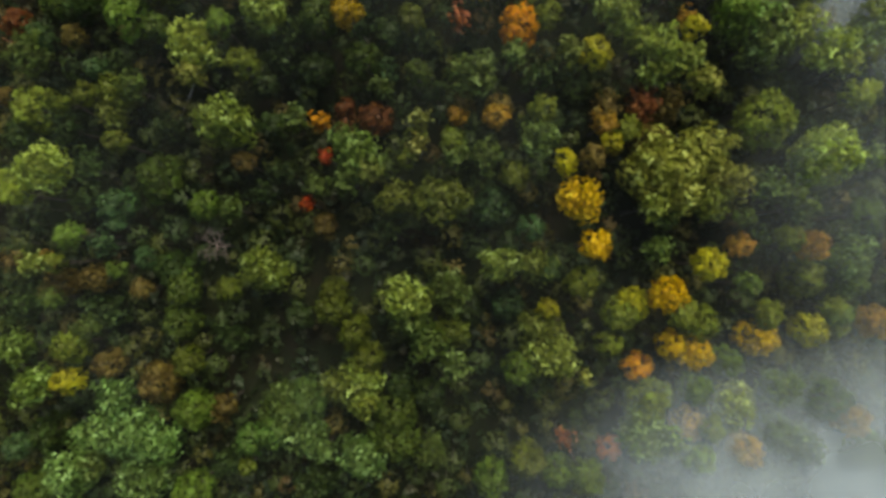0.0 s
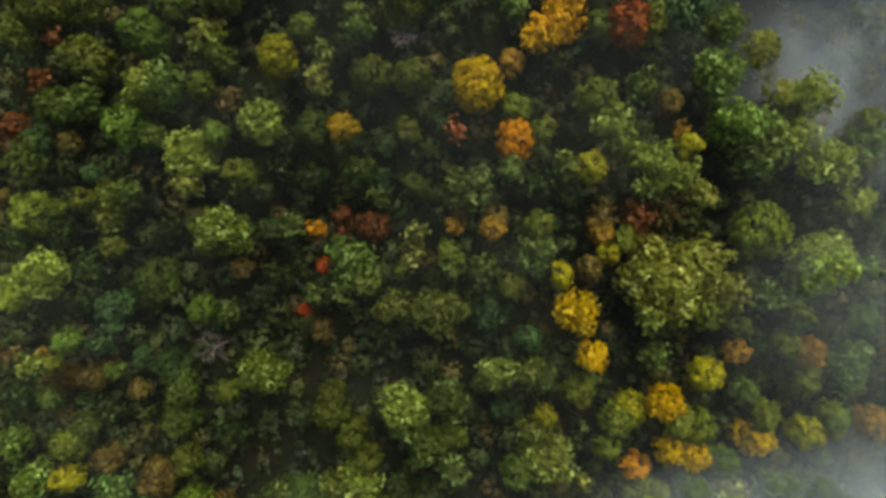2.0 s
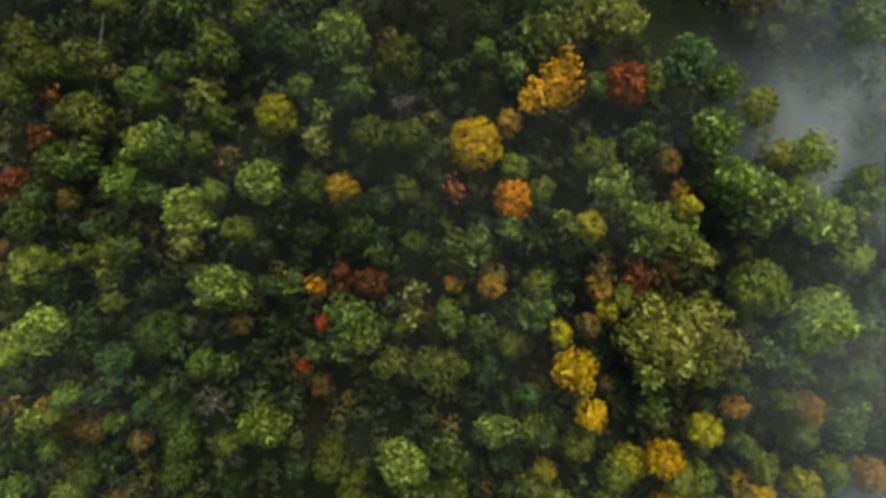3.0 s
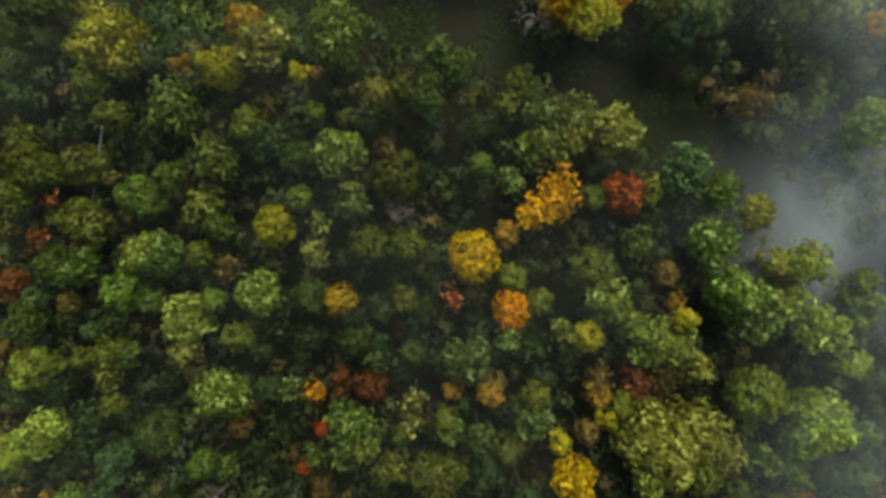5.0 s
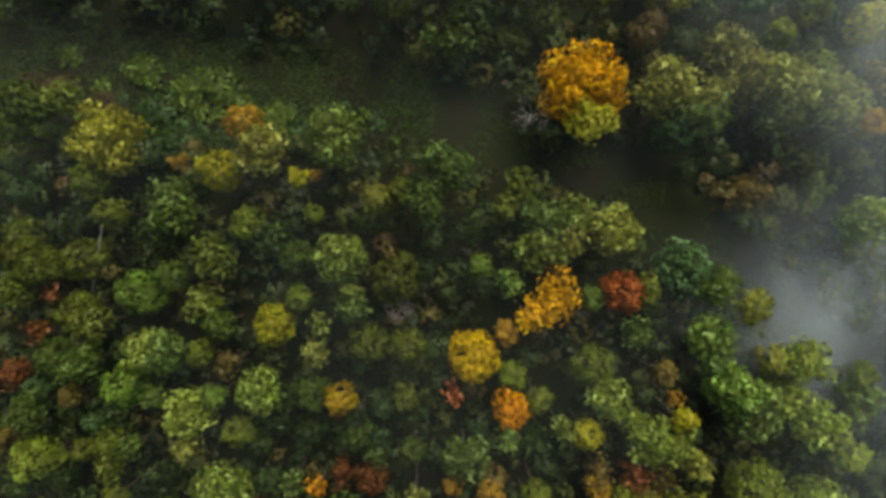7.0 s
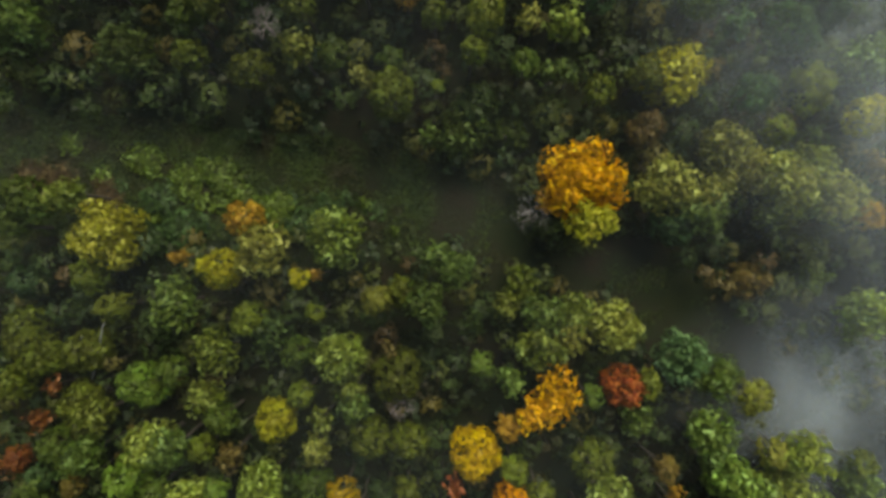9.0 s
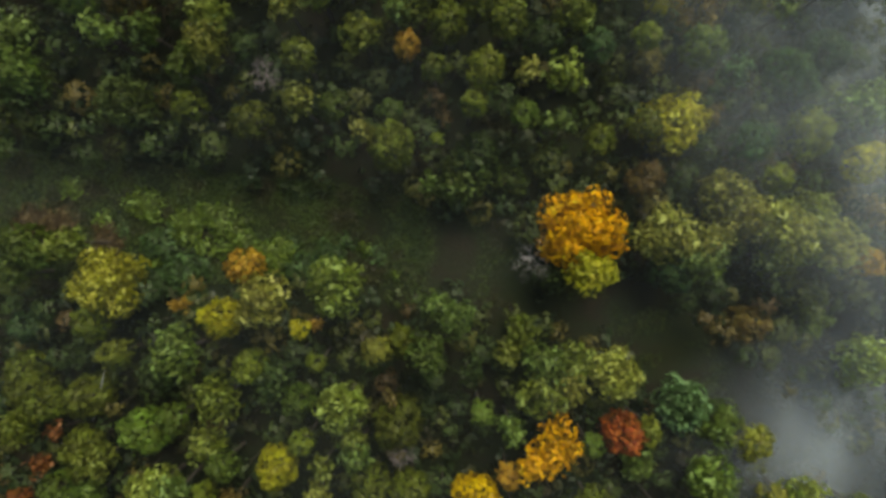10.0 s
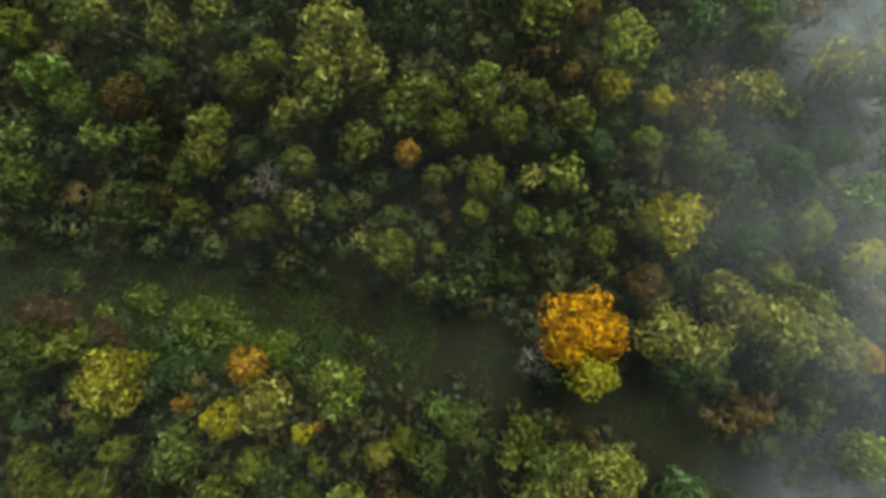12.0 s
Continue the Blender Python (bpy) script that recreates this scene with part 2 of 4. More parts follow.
def crown_points(rng, R, style):
    """Centres, normals, sizes and tuft tones of the sprays of one crown of radius R; z is 0 at the crown's middle height.
    Boughs carry clumps, and each clump a tuft of leaf sprays."""
    boughs = [(np.array([0, 0, -0.05 * R]), {DOMED: 0.87, LOBED: 0.74, OPEN: 0.58}[style] * R, 1.0)]
    count = {DOMED: int(5 + 1.6 * R), LOBED: int(8 + 2.4 * R), OPEN: int(7 + 1.8 * R)}[style]
    tries, least = 0, 0.45 * R
    while len(boughs) < count and tries < 400:
        tries += 1
        least *= 0.995
        d = unit(rng.normal(size=(1, 3)) + [0, 0, 0.45])[0]
        if d[2] < -0.35:
            continue
        mid = d * R * (0.60 if style == DOMED else rng.uniform(0.44, 0.82))
        if all(np.linalg.norm(mid - o[0]) > least for o in boughs[1:]):
            boughs.append((mid, R * {DOMED: rng.uniform(0.28, 0.42), LOBED: rng.uniform(0.26, 0.44), OPEN: rng.uniform(0.20, 0.34)}[style], 0.9))
    C, N, S, T = [], [], [], []
    kept = []
    for mid, r, squash in boughs:
        n = max(5, int((17 if style == DOMED else 28) * r * r))
        lean = unit(mid[None] + [0, 0, 0.01])[0] if np.linalg.norm(mid) > 0.1 else np.array([0, 0, 0.5])
        d = unit(rng.normal(size=(n, 3)) + lean * 0.8 + [0, 0, 0.45])
        wave = np.array([noise.fractal(Vector(q * 1.9) + Vector((R * 7 + mid[0], mid[1], 3)), 1.0, 2.0, 2) for q in d])
        heads = mid + d * r * (1.0 + 0.14 * wave[:, None] + rng.uniform(-0.12, 0.06, (n, 1)) * (0.5 if style == DOMED else 1.0)) * [1, 1, squash]
        for h, way in zip(heads, d):
            if style == DOMED:
                k, size, tone = rng.integers(11, 17), rng.uniform(0.26, 0.42), rng.uniform(0.25, 0.74)
            else:
                gap = rng.uniform(*SPACING[style])
                if any(abs(h[0] - o[0]) < gap and abs(h[1] - o[1]) < gap and np.linalg.norm(h - o) < gap for o in kept):
                    continue
                kept.append(h)
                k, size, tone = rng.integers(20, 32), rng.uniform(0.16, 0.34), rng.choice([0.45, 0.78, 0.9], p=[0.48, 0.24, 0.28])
                h = h + way * rng.uniform(0.10, 0.42)
            e = unit(rng.normal(size=(k, 3)) + way * 0.9 + [0, 0, 0.5])
            if style == DOMED:
                C.append(h + e * size * rng.uniform(0.1, 1.1, (k, 1)) * [1, 1, 0.6])
            else:
                run = unit(np.cross(way, rng.normal(size=3))[None])[0]
                C.append(h + e * size * rng.uniform(0.1, 1.1, (k, 1)) + run * rng.normal(scale=0.7 * size, size=(k, 1)))
            N.append(unit(e * 0.35 + way * 0.9 + rng.normal(scale=0.30, size=(k, 3)) + [0, 0, 0.1]))
            S.append(rng.uniform(0.10, 0.22, k) if style == DOMED else rng.uniform(0.06, 0.16, k))
            T.append(np.full(k, tone))
        # leaves beneath the tufts: low tones paint shade into the gaps
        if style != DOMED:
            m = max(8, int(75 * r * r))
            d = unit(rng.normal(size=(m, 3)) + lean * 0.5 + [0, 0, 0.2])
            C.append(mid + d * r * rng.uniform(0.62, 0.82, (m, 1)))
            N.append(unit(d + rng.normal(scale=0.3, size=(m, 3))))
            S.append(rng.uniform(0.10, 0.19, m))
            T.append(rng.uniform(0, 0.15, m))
    # the crown's core, its inside shade painted by low tones too
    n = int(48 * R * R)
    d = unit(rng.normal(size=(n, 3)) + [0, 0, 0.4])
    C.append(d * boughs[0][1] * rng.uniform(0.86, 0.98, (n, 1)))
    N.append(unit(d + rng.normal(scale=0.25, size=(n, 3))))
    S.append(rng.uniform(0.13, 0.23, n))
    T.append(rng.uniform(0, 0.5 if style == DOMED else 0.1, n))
    return [np.concatenate(q) for q in (C, N, S, T)]


def blade_mesh(name, verts, mat, tones=None, stems=None):
    me = bpy.data.meshes.new(name)
    leaves = len(verts) // 4
    if stems is not None:
        verts, tones = np.concatenate([verts, stems]), np.concatenate([tones, np.zeros(len(stems) // 4)])
    n = len(verts) // 4
    me.vertices.add(len(verts)), me.loops.add(len(verts)), me.polygons.add(n)
    me.vertices.foreach_set("co", np.asarray(verts, dtype=np.float32).ravel())
    me.loops.foreach_set("vertex_index", np.arange(len(verts), dtype=np.int32))
    me.polygons.foreach_set("loop_start", np.arange(0, len(verts), 4, dtype=np.int32))
    if tones is not None:
        me.attributes.new("tone", "FLOAT", "POINT").data.foreach_set("value", np.repeat(tones, 4).astype(np.float32))
    me.materials.append(mat)
    if stems is not None:
        me.materials.append(BARK)
        me.polygons.foreach_set("material_index", (np.arange(n) >= leaves).astype(np.int32))
    me.update(calc_edges=True)
    return me


def tube(verts, faces, path, radii, sides=6):
    """A tapered limb along a path, closed at its tip."""
    first = len(verts)
    for i, (p, r) in enumerate(zip(path, radii)):
        way = (path[min(i + 1, len(path) - 1)] - path[max(i - 1, 0)]).normalized()
        a = way.orthogonal().normalized()
        b = way.cross(a)
        for s in range(sides):
            q = 2 * math.pi * s / sides
            verts.append(p + (a * math.cos(q) + b * math.sin(q)) * r)
    for i in range(len(path) - 1):
        for s in range(sides):
            u, v = first + i * sides + s, first + i * sides + (s + 1) % sides
            faces.append((u, v, v + sides, u + sides))
    faces.append(tuple(first + (len(path) - 1) * sides + s for s in range(sides)))


def trunk_mesh(seed, height, R):
    """A tapered, slightly bent trunk with five rising limbs; origin at its foot."""
    rnd = random.Random(seed)
    verts, faces = [], []
    bend = [Vector((rnd.uniform(-0.1, 0.1) * k, rnd.uniform(-0.1, 0.1) * k, height * 0.92 * k / 4)) for k in range(5)]
    foot = 0.09 + 0.055 * R
    tube(verts, faces, bend, [foot * 1.35, foot, foot * 0.8, foot * 0.5, foot * 0.15], 7)
    for i in range(5):
        q, z = i * 2.4 + rnd.uniform(-0.5, 0.5), height * rnd.uniform(0.46, 0.60)
        out = Vector((math.cos(q), math.sin(q), 0))
        start = bend[2].lerp(bend[3], (z / height - 0.46) / 0.24)
        tube(verts, faces, [start, start + out * R * 0.25 + Vector((0, 0, R * 0.3)), start + out * R * 0.48 + Vector((0, 0, R * 0.8))], [foot * 0.42, foot * 0.28, foot * 0.08], 5)
    me = bpy.data.meshes.new("trunk")
    me.from_pydata(verts, [], faces)
    return me


SIZES = (1.2, 1.8, 2.5, 3.4, 4.6)
CROWNS, TRUNKS, STANDING = {}, {}, []
pick = random.Random(11)


def crown_of(size, style, variant):
    key = (size, style, variant)
    if key not in CROWNS:
        rng = np.random.default_rng(int(size * 10) * 100 + len(style) * 10 + variant)
        C, N, S, T = crown_points(rng, size, style)
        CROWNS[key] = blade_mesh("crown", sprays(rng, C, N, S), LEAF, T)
    return CROWNS[key]


def trunk_of(size, mat):
    key = (size, mat.name)
    if key not in TRUNKS:
        TRUNKS[key] = trunk_mesh(int(size * 10), 14.0, size)
        TRUNKS[key].materials.append(mat)
    return TRUNKS[key]


def tree(x, y, r, h, kind, style, tone=1.0):
    """One tree: foot at (x, y), crown radius r, height h; tone: brightness of its area, scaled into the leaf colour."""
    name, color, label = kind
    STANDING.append((x, y, r))
    size = min(SIZES, key=lambda s: abs(s - r))
    thing = tagged(new(name), label, "tree", "forest trees")
    thing.location = (x, y, ground(x, y) - 0.15)
    spin, k = pick.uniform(0, 6.28), r / size
    trunk = new("trunk", trunk_of(size, BARK))
    trunk.parent, trunk.scale, trunk.rotation_euler = thing, (k, k, max(0.15, (h - 0.9 * r) / 14.0)), (0, 0, spin)
    crown = new("crown", crown_of(size, style, pick.randrange(4)))
    tall = pick.uniform(1.4, 1.85)
    crown.parent, crown.location = thing, (0, 0, h - r * tall * 1.02)
    crown.scale, crown.rotation_euler = (k * pick.uniform(0.88, 1.10), k * pick.uniform(0.88, 1.10), k * tall), (0, 0, spin)
    # local brightness goes into the leaf colour through tone
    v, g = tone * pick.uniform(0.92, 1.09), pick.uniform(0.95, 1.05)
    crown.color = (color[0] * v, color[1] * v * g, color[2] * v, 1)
    return thing


def twig_mesh(seed, R, levels, thick=0.055):
    """A leafless crown: forked twigs that spread up and out from the stem's head."""
    rnd = random.Random(seed)
    verts, faces = [], []

    def fork(p, way, length, thick, level):
        q = p + way * length
        m = p + way * length * 0.5 + Vector((rnd.uniform(-1, 1), rnd.uniform(-1, 1), rnd.uniform(0, 1))) * length * 0.08
        tube(verts, faces, [p, m, q], [thick, thick * 0.8, thick * 0.5], 4)
        if level:
            for _ in range(3 if level > 1 else 4):
                turn = Vector((rnd.uniform(-1, 1), rnd.uniform(-1, 1), rnd.uniform(-0.3, 0.8))).normalized()
                fork(p.lerp(q, rnd.uniform(0.55, 1)), (way + turn * 0.85).normalized(), length * rnd.uniform(0.5, 0.75), thick * 0.55, level - 1)

    for i in range(7):
        a = i * 0.9 + rnd.uniform(-0.2, 0.2)
        fork(Vector((0, 0, 0)), Vector((math.cos(a), math.sin(a), rnd.uniform(0.3, 1.4))).normalized(), R * 0.55, thick, levels)
    me = bpy.data.meshes.new("branches")
    me.from_pydata(verts, [], faces)
    return me


def bare_tree(x, y, r, h, bark=None, levels=4, thick=0.06):
    thing = tagged(new("bare_tree"), "leafless tree with a haze of grey twigs", "tree", "forest trees")
    thing.location = (x, y, ground(x, y) - 0.15)
    trunk = new("trunk", trunk_of(SIZES[1], bark or BARK))
    trunk.parent, trunk.scale = thing, (0.8, 0.8, (h - r) / 14.0)
    me = twig_mesh(int(x * 10), r, levels, thick)
    me.materials.append(bark or TWIG)
    crown = new("branches", me)
    crown.parent, crown.location = thing, (0, 0, h - r * 1.1)
    return thing


def snag(x, y, h, dx, dy):
    """A dead pale stem, broken off at height h; dx, dy: how far its head leans from its foot."""
    thing = tagged(new("dead_tree"), "dead pale leaning stem without bark or branches", "tree", "forest trees")
    thing.location = (x, y, ground(x, y) - 0.15)
    verts, faces = [], []
    path = [Vector((dx * q, dy * q, h * q)) + Vector((0.12 * math.sin(5 * q), 0.1 * math.cos(4 * q), 0)) for q in (0, 0.3, 0.6, 0.85, 1)]
    tube(verts, faces, path, [0.20, 0.15, 0.11, 0.08, 0.05], 7)
    mesh_object("trunk", verts, faces, PALE_BARK, thing)
    verts, faces = [], []
    tube(verts, faces, [path[2], path[2] + Vector((0.3, 0.2, 0.5)), path[2] + Vector((0.5, 0.5, 1.0))], [0.05, 0.035, 0.015], 5)
    mesh_object("branch_stub", verts, faces, PALE_BARK, thing)


tree(-66.0, -38.6, 3.2, 13.5, GREEN, DOMED)
tree(-35.7, -34.5, 3.2, 16.3, FRESH, DOMED)
tree(-44.7, -34.5, 3.7, 14.4, SAGE, LOBED, 1.08)
tree(-56.4, -34.0, 3.9, 16.2, SAGE, LOBED, 1.21)
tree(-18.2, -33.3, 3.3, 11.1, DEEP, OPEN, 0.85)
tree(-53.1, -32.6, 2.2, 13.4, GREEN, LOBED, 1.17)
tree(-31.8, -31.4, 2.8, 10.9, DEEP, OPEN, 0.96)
tree(6.5, -30.7, 2.6, 14.8, FRESH, DOMED, 0.77)
tree(-27.3, -30.4, 1.4, 13.9, OLIVE, DOMED, 0.92)
tree(-65.5, -30.4, 2.2, 14.7, TEAL, DOMED, 1.23)
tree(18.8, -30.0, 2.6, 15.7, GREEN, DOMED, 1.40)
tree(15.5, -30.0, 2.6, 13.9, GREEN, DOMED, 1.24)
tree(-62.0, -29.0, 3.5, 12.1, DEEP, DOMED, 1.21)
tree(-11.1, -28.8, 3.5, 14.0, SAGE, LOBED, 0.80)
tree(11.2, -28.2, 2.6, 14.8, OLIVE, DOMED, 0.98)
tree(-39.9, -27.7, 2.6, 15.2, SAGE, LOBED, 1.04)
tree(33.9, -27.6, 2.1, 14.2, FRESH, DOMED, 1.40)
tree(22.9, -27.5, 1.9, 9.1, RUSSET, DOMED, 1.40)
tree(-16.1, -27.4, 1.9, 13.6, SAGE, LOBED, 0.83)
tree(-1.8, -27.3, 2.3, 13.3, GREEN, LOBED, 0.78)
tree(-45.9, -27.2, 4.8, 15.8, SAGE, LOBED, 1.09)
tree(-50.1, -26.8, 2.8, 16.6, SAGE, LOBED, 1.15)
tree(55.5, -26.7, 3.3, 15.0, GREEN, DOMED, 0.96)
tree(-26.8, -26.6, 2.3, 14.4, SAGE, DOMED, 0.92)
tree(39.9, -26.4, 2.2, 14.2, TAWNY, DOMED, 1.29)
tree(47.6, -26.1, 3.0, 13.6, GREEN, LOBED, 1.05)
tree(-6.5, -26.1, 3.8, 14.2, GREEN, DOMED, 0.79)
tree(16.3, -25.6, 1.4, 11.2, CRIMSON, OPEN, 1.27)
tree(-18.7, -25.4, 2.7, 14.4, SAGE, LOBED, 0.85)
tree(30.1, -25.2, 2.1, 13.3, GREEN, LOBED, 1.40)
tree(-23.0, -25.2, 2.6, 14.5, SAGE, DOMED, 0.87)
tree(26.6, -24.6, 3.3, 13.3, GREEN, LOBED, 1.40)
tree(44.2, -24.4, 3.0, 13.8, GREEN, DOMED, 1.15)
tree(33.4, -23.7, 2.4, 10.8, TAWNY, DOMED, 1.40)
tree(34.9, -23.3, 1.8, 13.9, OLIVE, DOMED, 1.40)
tree(-31.5, -23.1, 1.6, 11.2, RUST, OPEN, 0.90)
tree(-35.2, -22.8, 3.3, 15.0, FRESH, DOMED, 0.94)
tree(-6.4, -22.4, 3.5, 13.8, GREEN, DOMED, 0.81)
tree(-21.8, -22.2, 4.4, 14.5, GREEN, LOBED, 0.83)
tree(53.2, -22.1, 2.2, 15.0, TAWNY, DOMED, 1.00)
tree(-30.7, -21.9, 1.7, 11.8, RUST, DOMED, 0.89)
tree(-47.5, -21.5, 2.9, 14.9, SAGE, LOBED, 1.06)
tree(38.4, -20.8, 3.0, 13.0, OLIVE, LOBED, 1.28)
tree(-18.6, -20.7, 3.4, 14.4, SAGE, DOMED, 0.83)
tree(-10.5, -20.2, 2.1, 14.8, LIME, LOBED, 0.82)
tree(27.2, -20.0, 3.1, 12.9, OLIVE, DOMED, 1.33)
tree(-59.4, -19.8, 2.4, 17.6, FRESH, LOBED, 1.16)
tree(50.2, -19.7, 3.5, 15.0, GREEN, DOMED, 1.04)
tree(-1.8, -19.7, 2.3, 11.9, DEEP, DOMED, 0.80)
tree(-5.7, -19.1, 2.6, 11.4, DEEP, DOMED, 0.81)
tree(-40.3, -19.0, 3.0, 14.6, RUST, DOMED, 0.95)
tree(-53.2, -18.7, 2.1, 16.8, YELLOW, DOMED, 1.14)
tree(-13.3, -18.5, 2.7, 14.0, OLIVE, LOBED, 0.81)
tree(33.1, -18.3, 2.5, 13.2, GREEN, DOMED, 1.26)
tree(44.3, -17.7, 2.5, 12.3, GREEN, LOBED, 1.16)
tree(-11.1, -17.2, 2.7, 14.2, LIME, LOBED, 0.82)
tree(-48.4, -16.7, 2.3, 12.9, RUST, DOMED, 1.02)
tree(18.1, -16.5, 1.0, 13.6, STRAW, LOBED, 1.06)
tree(26.0, -15.7, 2.1, 10.2, ORANGE, DOMED, 1.11)
tree(9.9, -15.4, 2.5, 15.5, FRESH, DOMED, 0.82)
tree(-35.2, -15.4, 2.2, 14.1, OLIVE, DOMED, 0.87)
tree(1.5, -15.1, 2.0, 14.9, GREEN, LOBED, 0.79)
tree(37.3, -14.7, 2.4, 12.0, GREEN, DOMED, 1.17)
tree(-62.9, -14.7, 2.5, 14.9, GREEN, LOBED, 1.15)
tree(-9.9, -14.4, 2.5, 14.2, OLIVE, DOMED, 0.84)
tree(-52.5, -13.8, 2.8, 16.9, OLIVE, DOMED, 1.09)
tree(13.7, -13.5, 3.2, 15.6, LIME, LOBED, 0.87)
tree(32.8, -13.4, 2.5, 13.4, MUSTARD, DOMED, 1.15)
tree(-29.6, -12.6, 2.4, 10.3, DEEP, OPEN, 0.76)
tree(21.4, -12.2, 1.9, 13.0, OLIVE, DOMED, 1.06)
tree(28.6, -12.1, 2.0, 14.8, MUSTARD, DOMED, 1.11)
tree(41.7, -11.8, 2.8, 12.0, MUSTARD, DOMED, 1.28)
tree(-2.3, -11.7, 2.8, 14.9, GREEN, LOBED, 0.81)
tree(-11.8, -11.0, 2.5, 14.1, OLIVE, DOMED, 0.75)
tree(-50.0, -11.0, 1.7, 14.1, GREEN, LOBED, 1.07)
tree(1.1, -10.6, 2.4, 14.3, OLIVE, DOMED, 0.71)
tree(47.1, -10.4, 2.2, 13.9, YELLOW, DOMED, 1.29)
tree(-36.8, -10.2, 2.8, 13.0, GREEN, DOMED, 0.91)
tree(51.1, -10.1, 2.0, 11.9, OLIVE, DOMED, 1.28)
tree(12.3, -10.0, 2.4, 14.4, OLIVE, LOBED, 0.80)
tree(33.0, -9.6, 2.6, 14.3, OLIVE, DOMED, 1.24)
tree(56.4, -9.4, 2.2, 13.3, TAWNY, DOMED, 1.28)
tree(-19.5, -9.1, 2.0, 10.7, DEEP, DOMED, 0.65)
tree(41.9, -8.9, 1.7, 12.1, OLIVE, DOMED, 1.26)
tree(-48.8, -8.8, 3.6, 12.6, DEEP, OPEN, 1.03)
tree(-64.1, -8.4, 3.6, 11.1, DEEP, OPEN, 1.08)
tree(50.5, -8.3, 1.7, 13.8, GREEN, DOMED, 1.28)
tree(22.5, -8.3, 2.4, 14.5, OLIVE, DOMED, 1.19)
tree(42.9, -8.3, 2.1, 10.3, OLIVE, DOMED, 1.26)
tree(-4.6, -8.2, 2.4, 18.0, GREEN, LOBED, 0.79)
tree(29.2, -7.9, 1.9, 17.4, OLIVE, DOMED, 1.23)
tree(3.4, -7.7, 2.2, 11.6, DEEP, DOMED, 0.66)
tree(-14.3, -7.6, 2.5, 14.4, OLIVE, DOMED, 0.70)
tree(13.2, -7.5, 1.7, 14.5, YELLOW, DOMED, 0.83)
tree(49.9, -7.5, 1.8, 13.6, OLIVE, DOMED, 1.28)
tree(8.5, -7.3, 2.5, 11.7, TEAL, DOMED, 0.64)
tree(24.2, -7.0, 2.5, 14.2, YELLOW, DOMED, 1.20)
tree(-54.1, -6.9, 1.7, 15.4, GREEN, DOMED, 1.07)
tree(-4.6, -6.2, 3.2, 18.0, LIME, LOBED, 0.80)
tree(27.8, -5.7, 2.5, 17.4, MUSTARD, DOMED, 1.20)
tree(-14.2, -5.5, 2.2, 13.6, OLIVE, DOMED, 0.69)
tree(0.8, -5.4, 2.5, 17.1, GREEN, LOBED, 0.70)
tree(-41.1, -5.4, 1.7, 13.0, RUST, DOMED, 0.96)
tree(-35.2, -5.3, 2.4, 13.8, GREEN, DOMED, 0.89)
tree(-28.3, -5.2, 1.9, 13.6, OLIVE, DOMED, 0.71)
tree(-55.1, -4.9, 2.3, 11.8, RUST, DOMED, 1.03)
tree(38.2, -4.5, 1.7, 14.7, GREEN, DOMED, 1.20)
tree(53.3, -4.3, 2.2, 11.7, GREEN, LOBED, 1.26)
tree(17.4, -4.1, 2.2, 15.0, OLIVE, DOMED, 1.03)
tree(-48.3, -3.9, 2.5, 14.2, RUST, DOMED, 1.00)
tree(46.8, -3.7, 3.0, 13.0, OLIVE, DOMED, 1.23)
tree(-37.2, -3.1, 3.1, 11.3, DEEP, DOMED, 0.89)
tree(-23.7, -2.9, 3.1, 13.9, LIME, LOBED, 0.60)
tree(-44.4, -2.7, 1.5, 13.8, GREEN, DOMED, 0.98)
tree(13.1, -2.6, 1.6, 16.1, DEEP, DOMED, 0.83)
tree(-56.7, -2.0, 1.7, 12.8, TAWNY, OPEN, 1.05)
tree(11.5, -2.0, 2.4, 16.1, OLIVE, LOBED, 0.76)
tree(7.0, -2.0, 2.3, 16.0, LIME, LOBED, 0.60)
tree(32.4, -1.9, 2.2, 17.5, GOLDEN, DOMED, 1.10)
tree(-55.1, -1.8, 2.0, 17.1, OLIVE, LOBED, 1.05)
tree(-52.2, -1.8, 1.5, 16.3, OLIVE, DOMED, 1.05)
tree(-62.6, -1.7, 1.6, 11.8, RUST, OPEN, 1.05)
tree(-40.5, -1.2, 1.5, 12.3, TEAL, DOMED, 0.92)
tree(51.6, -1.0, 3.0, 14.7, GREEN, LOBED, 1.09)
tree(26.7, 0.1, 1.8, 13.9, GREEN, LOBED, 1.17)
tree(45.9, 0.4, 2.2, 15.7, TAWNY, DOMED, 1.02)
tree(18.3, 0.4, 2.0, 17.7, MUSTARD, DOMED, 1.19)
tree(37.2, 0.4, 1.8, 13.3, TAWNY, DOMED, 1.00)
tree(8.6, 0.8, 1.8, 12.9, DEEP, DOMED, 0.66)
tree(-46.3, 0.8, 2.1, 13.7, TEAL, OPEN, 0.99)
tree(43.0, 1.5, 1.8, 14.6, OLIVE, DOMED, 0.97)
tree(39.7, 1.5, 1.8, 13.0, DEEP, OPEN, 0.96)
tree(-48.6, 1.8, 1.8, 18.7, FRESH, DOMED, 1.06)
tree(10.7, 2.5, 1.9, 16.1, TEAL, DOMED, 0.76)
tree(-6.8, 3.0, 1.9, 11.8, DEEP, OPEN, 0.77)
tree(-15.2, 3.0, 1.8, 12.2, RUST, DOMED, 0.69)
tree(-43.8, 3.2, 1.1, 12.6, TEAL, DOMED, 0.96)
tree(27.6, 3.7, 2.0, 13.6, DEEP, OPEN, 1.10)
tree(36.5, 3.8, 1.4, 15.7, GREEN, DOMED, 0.89)
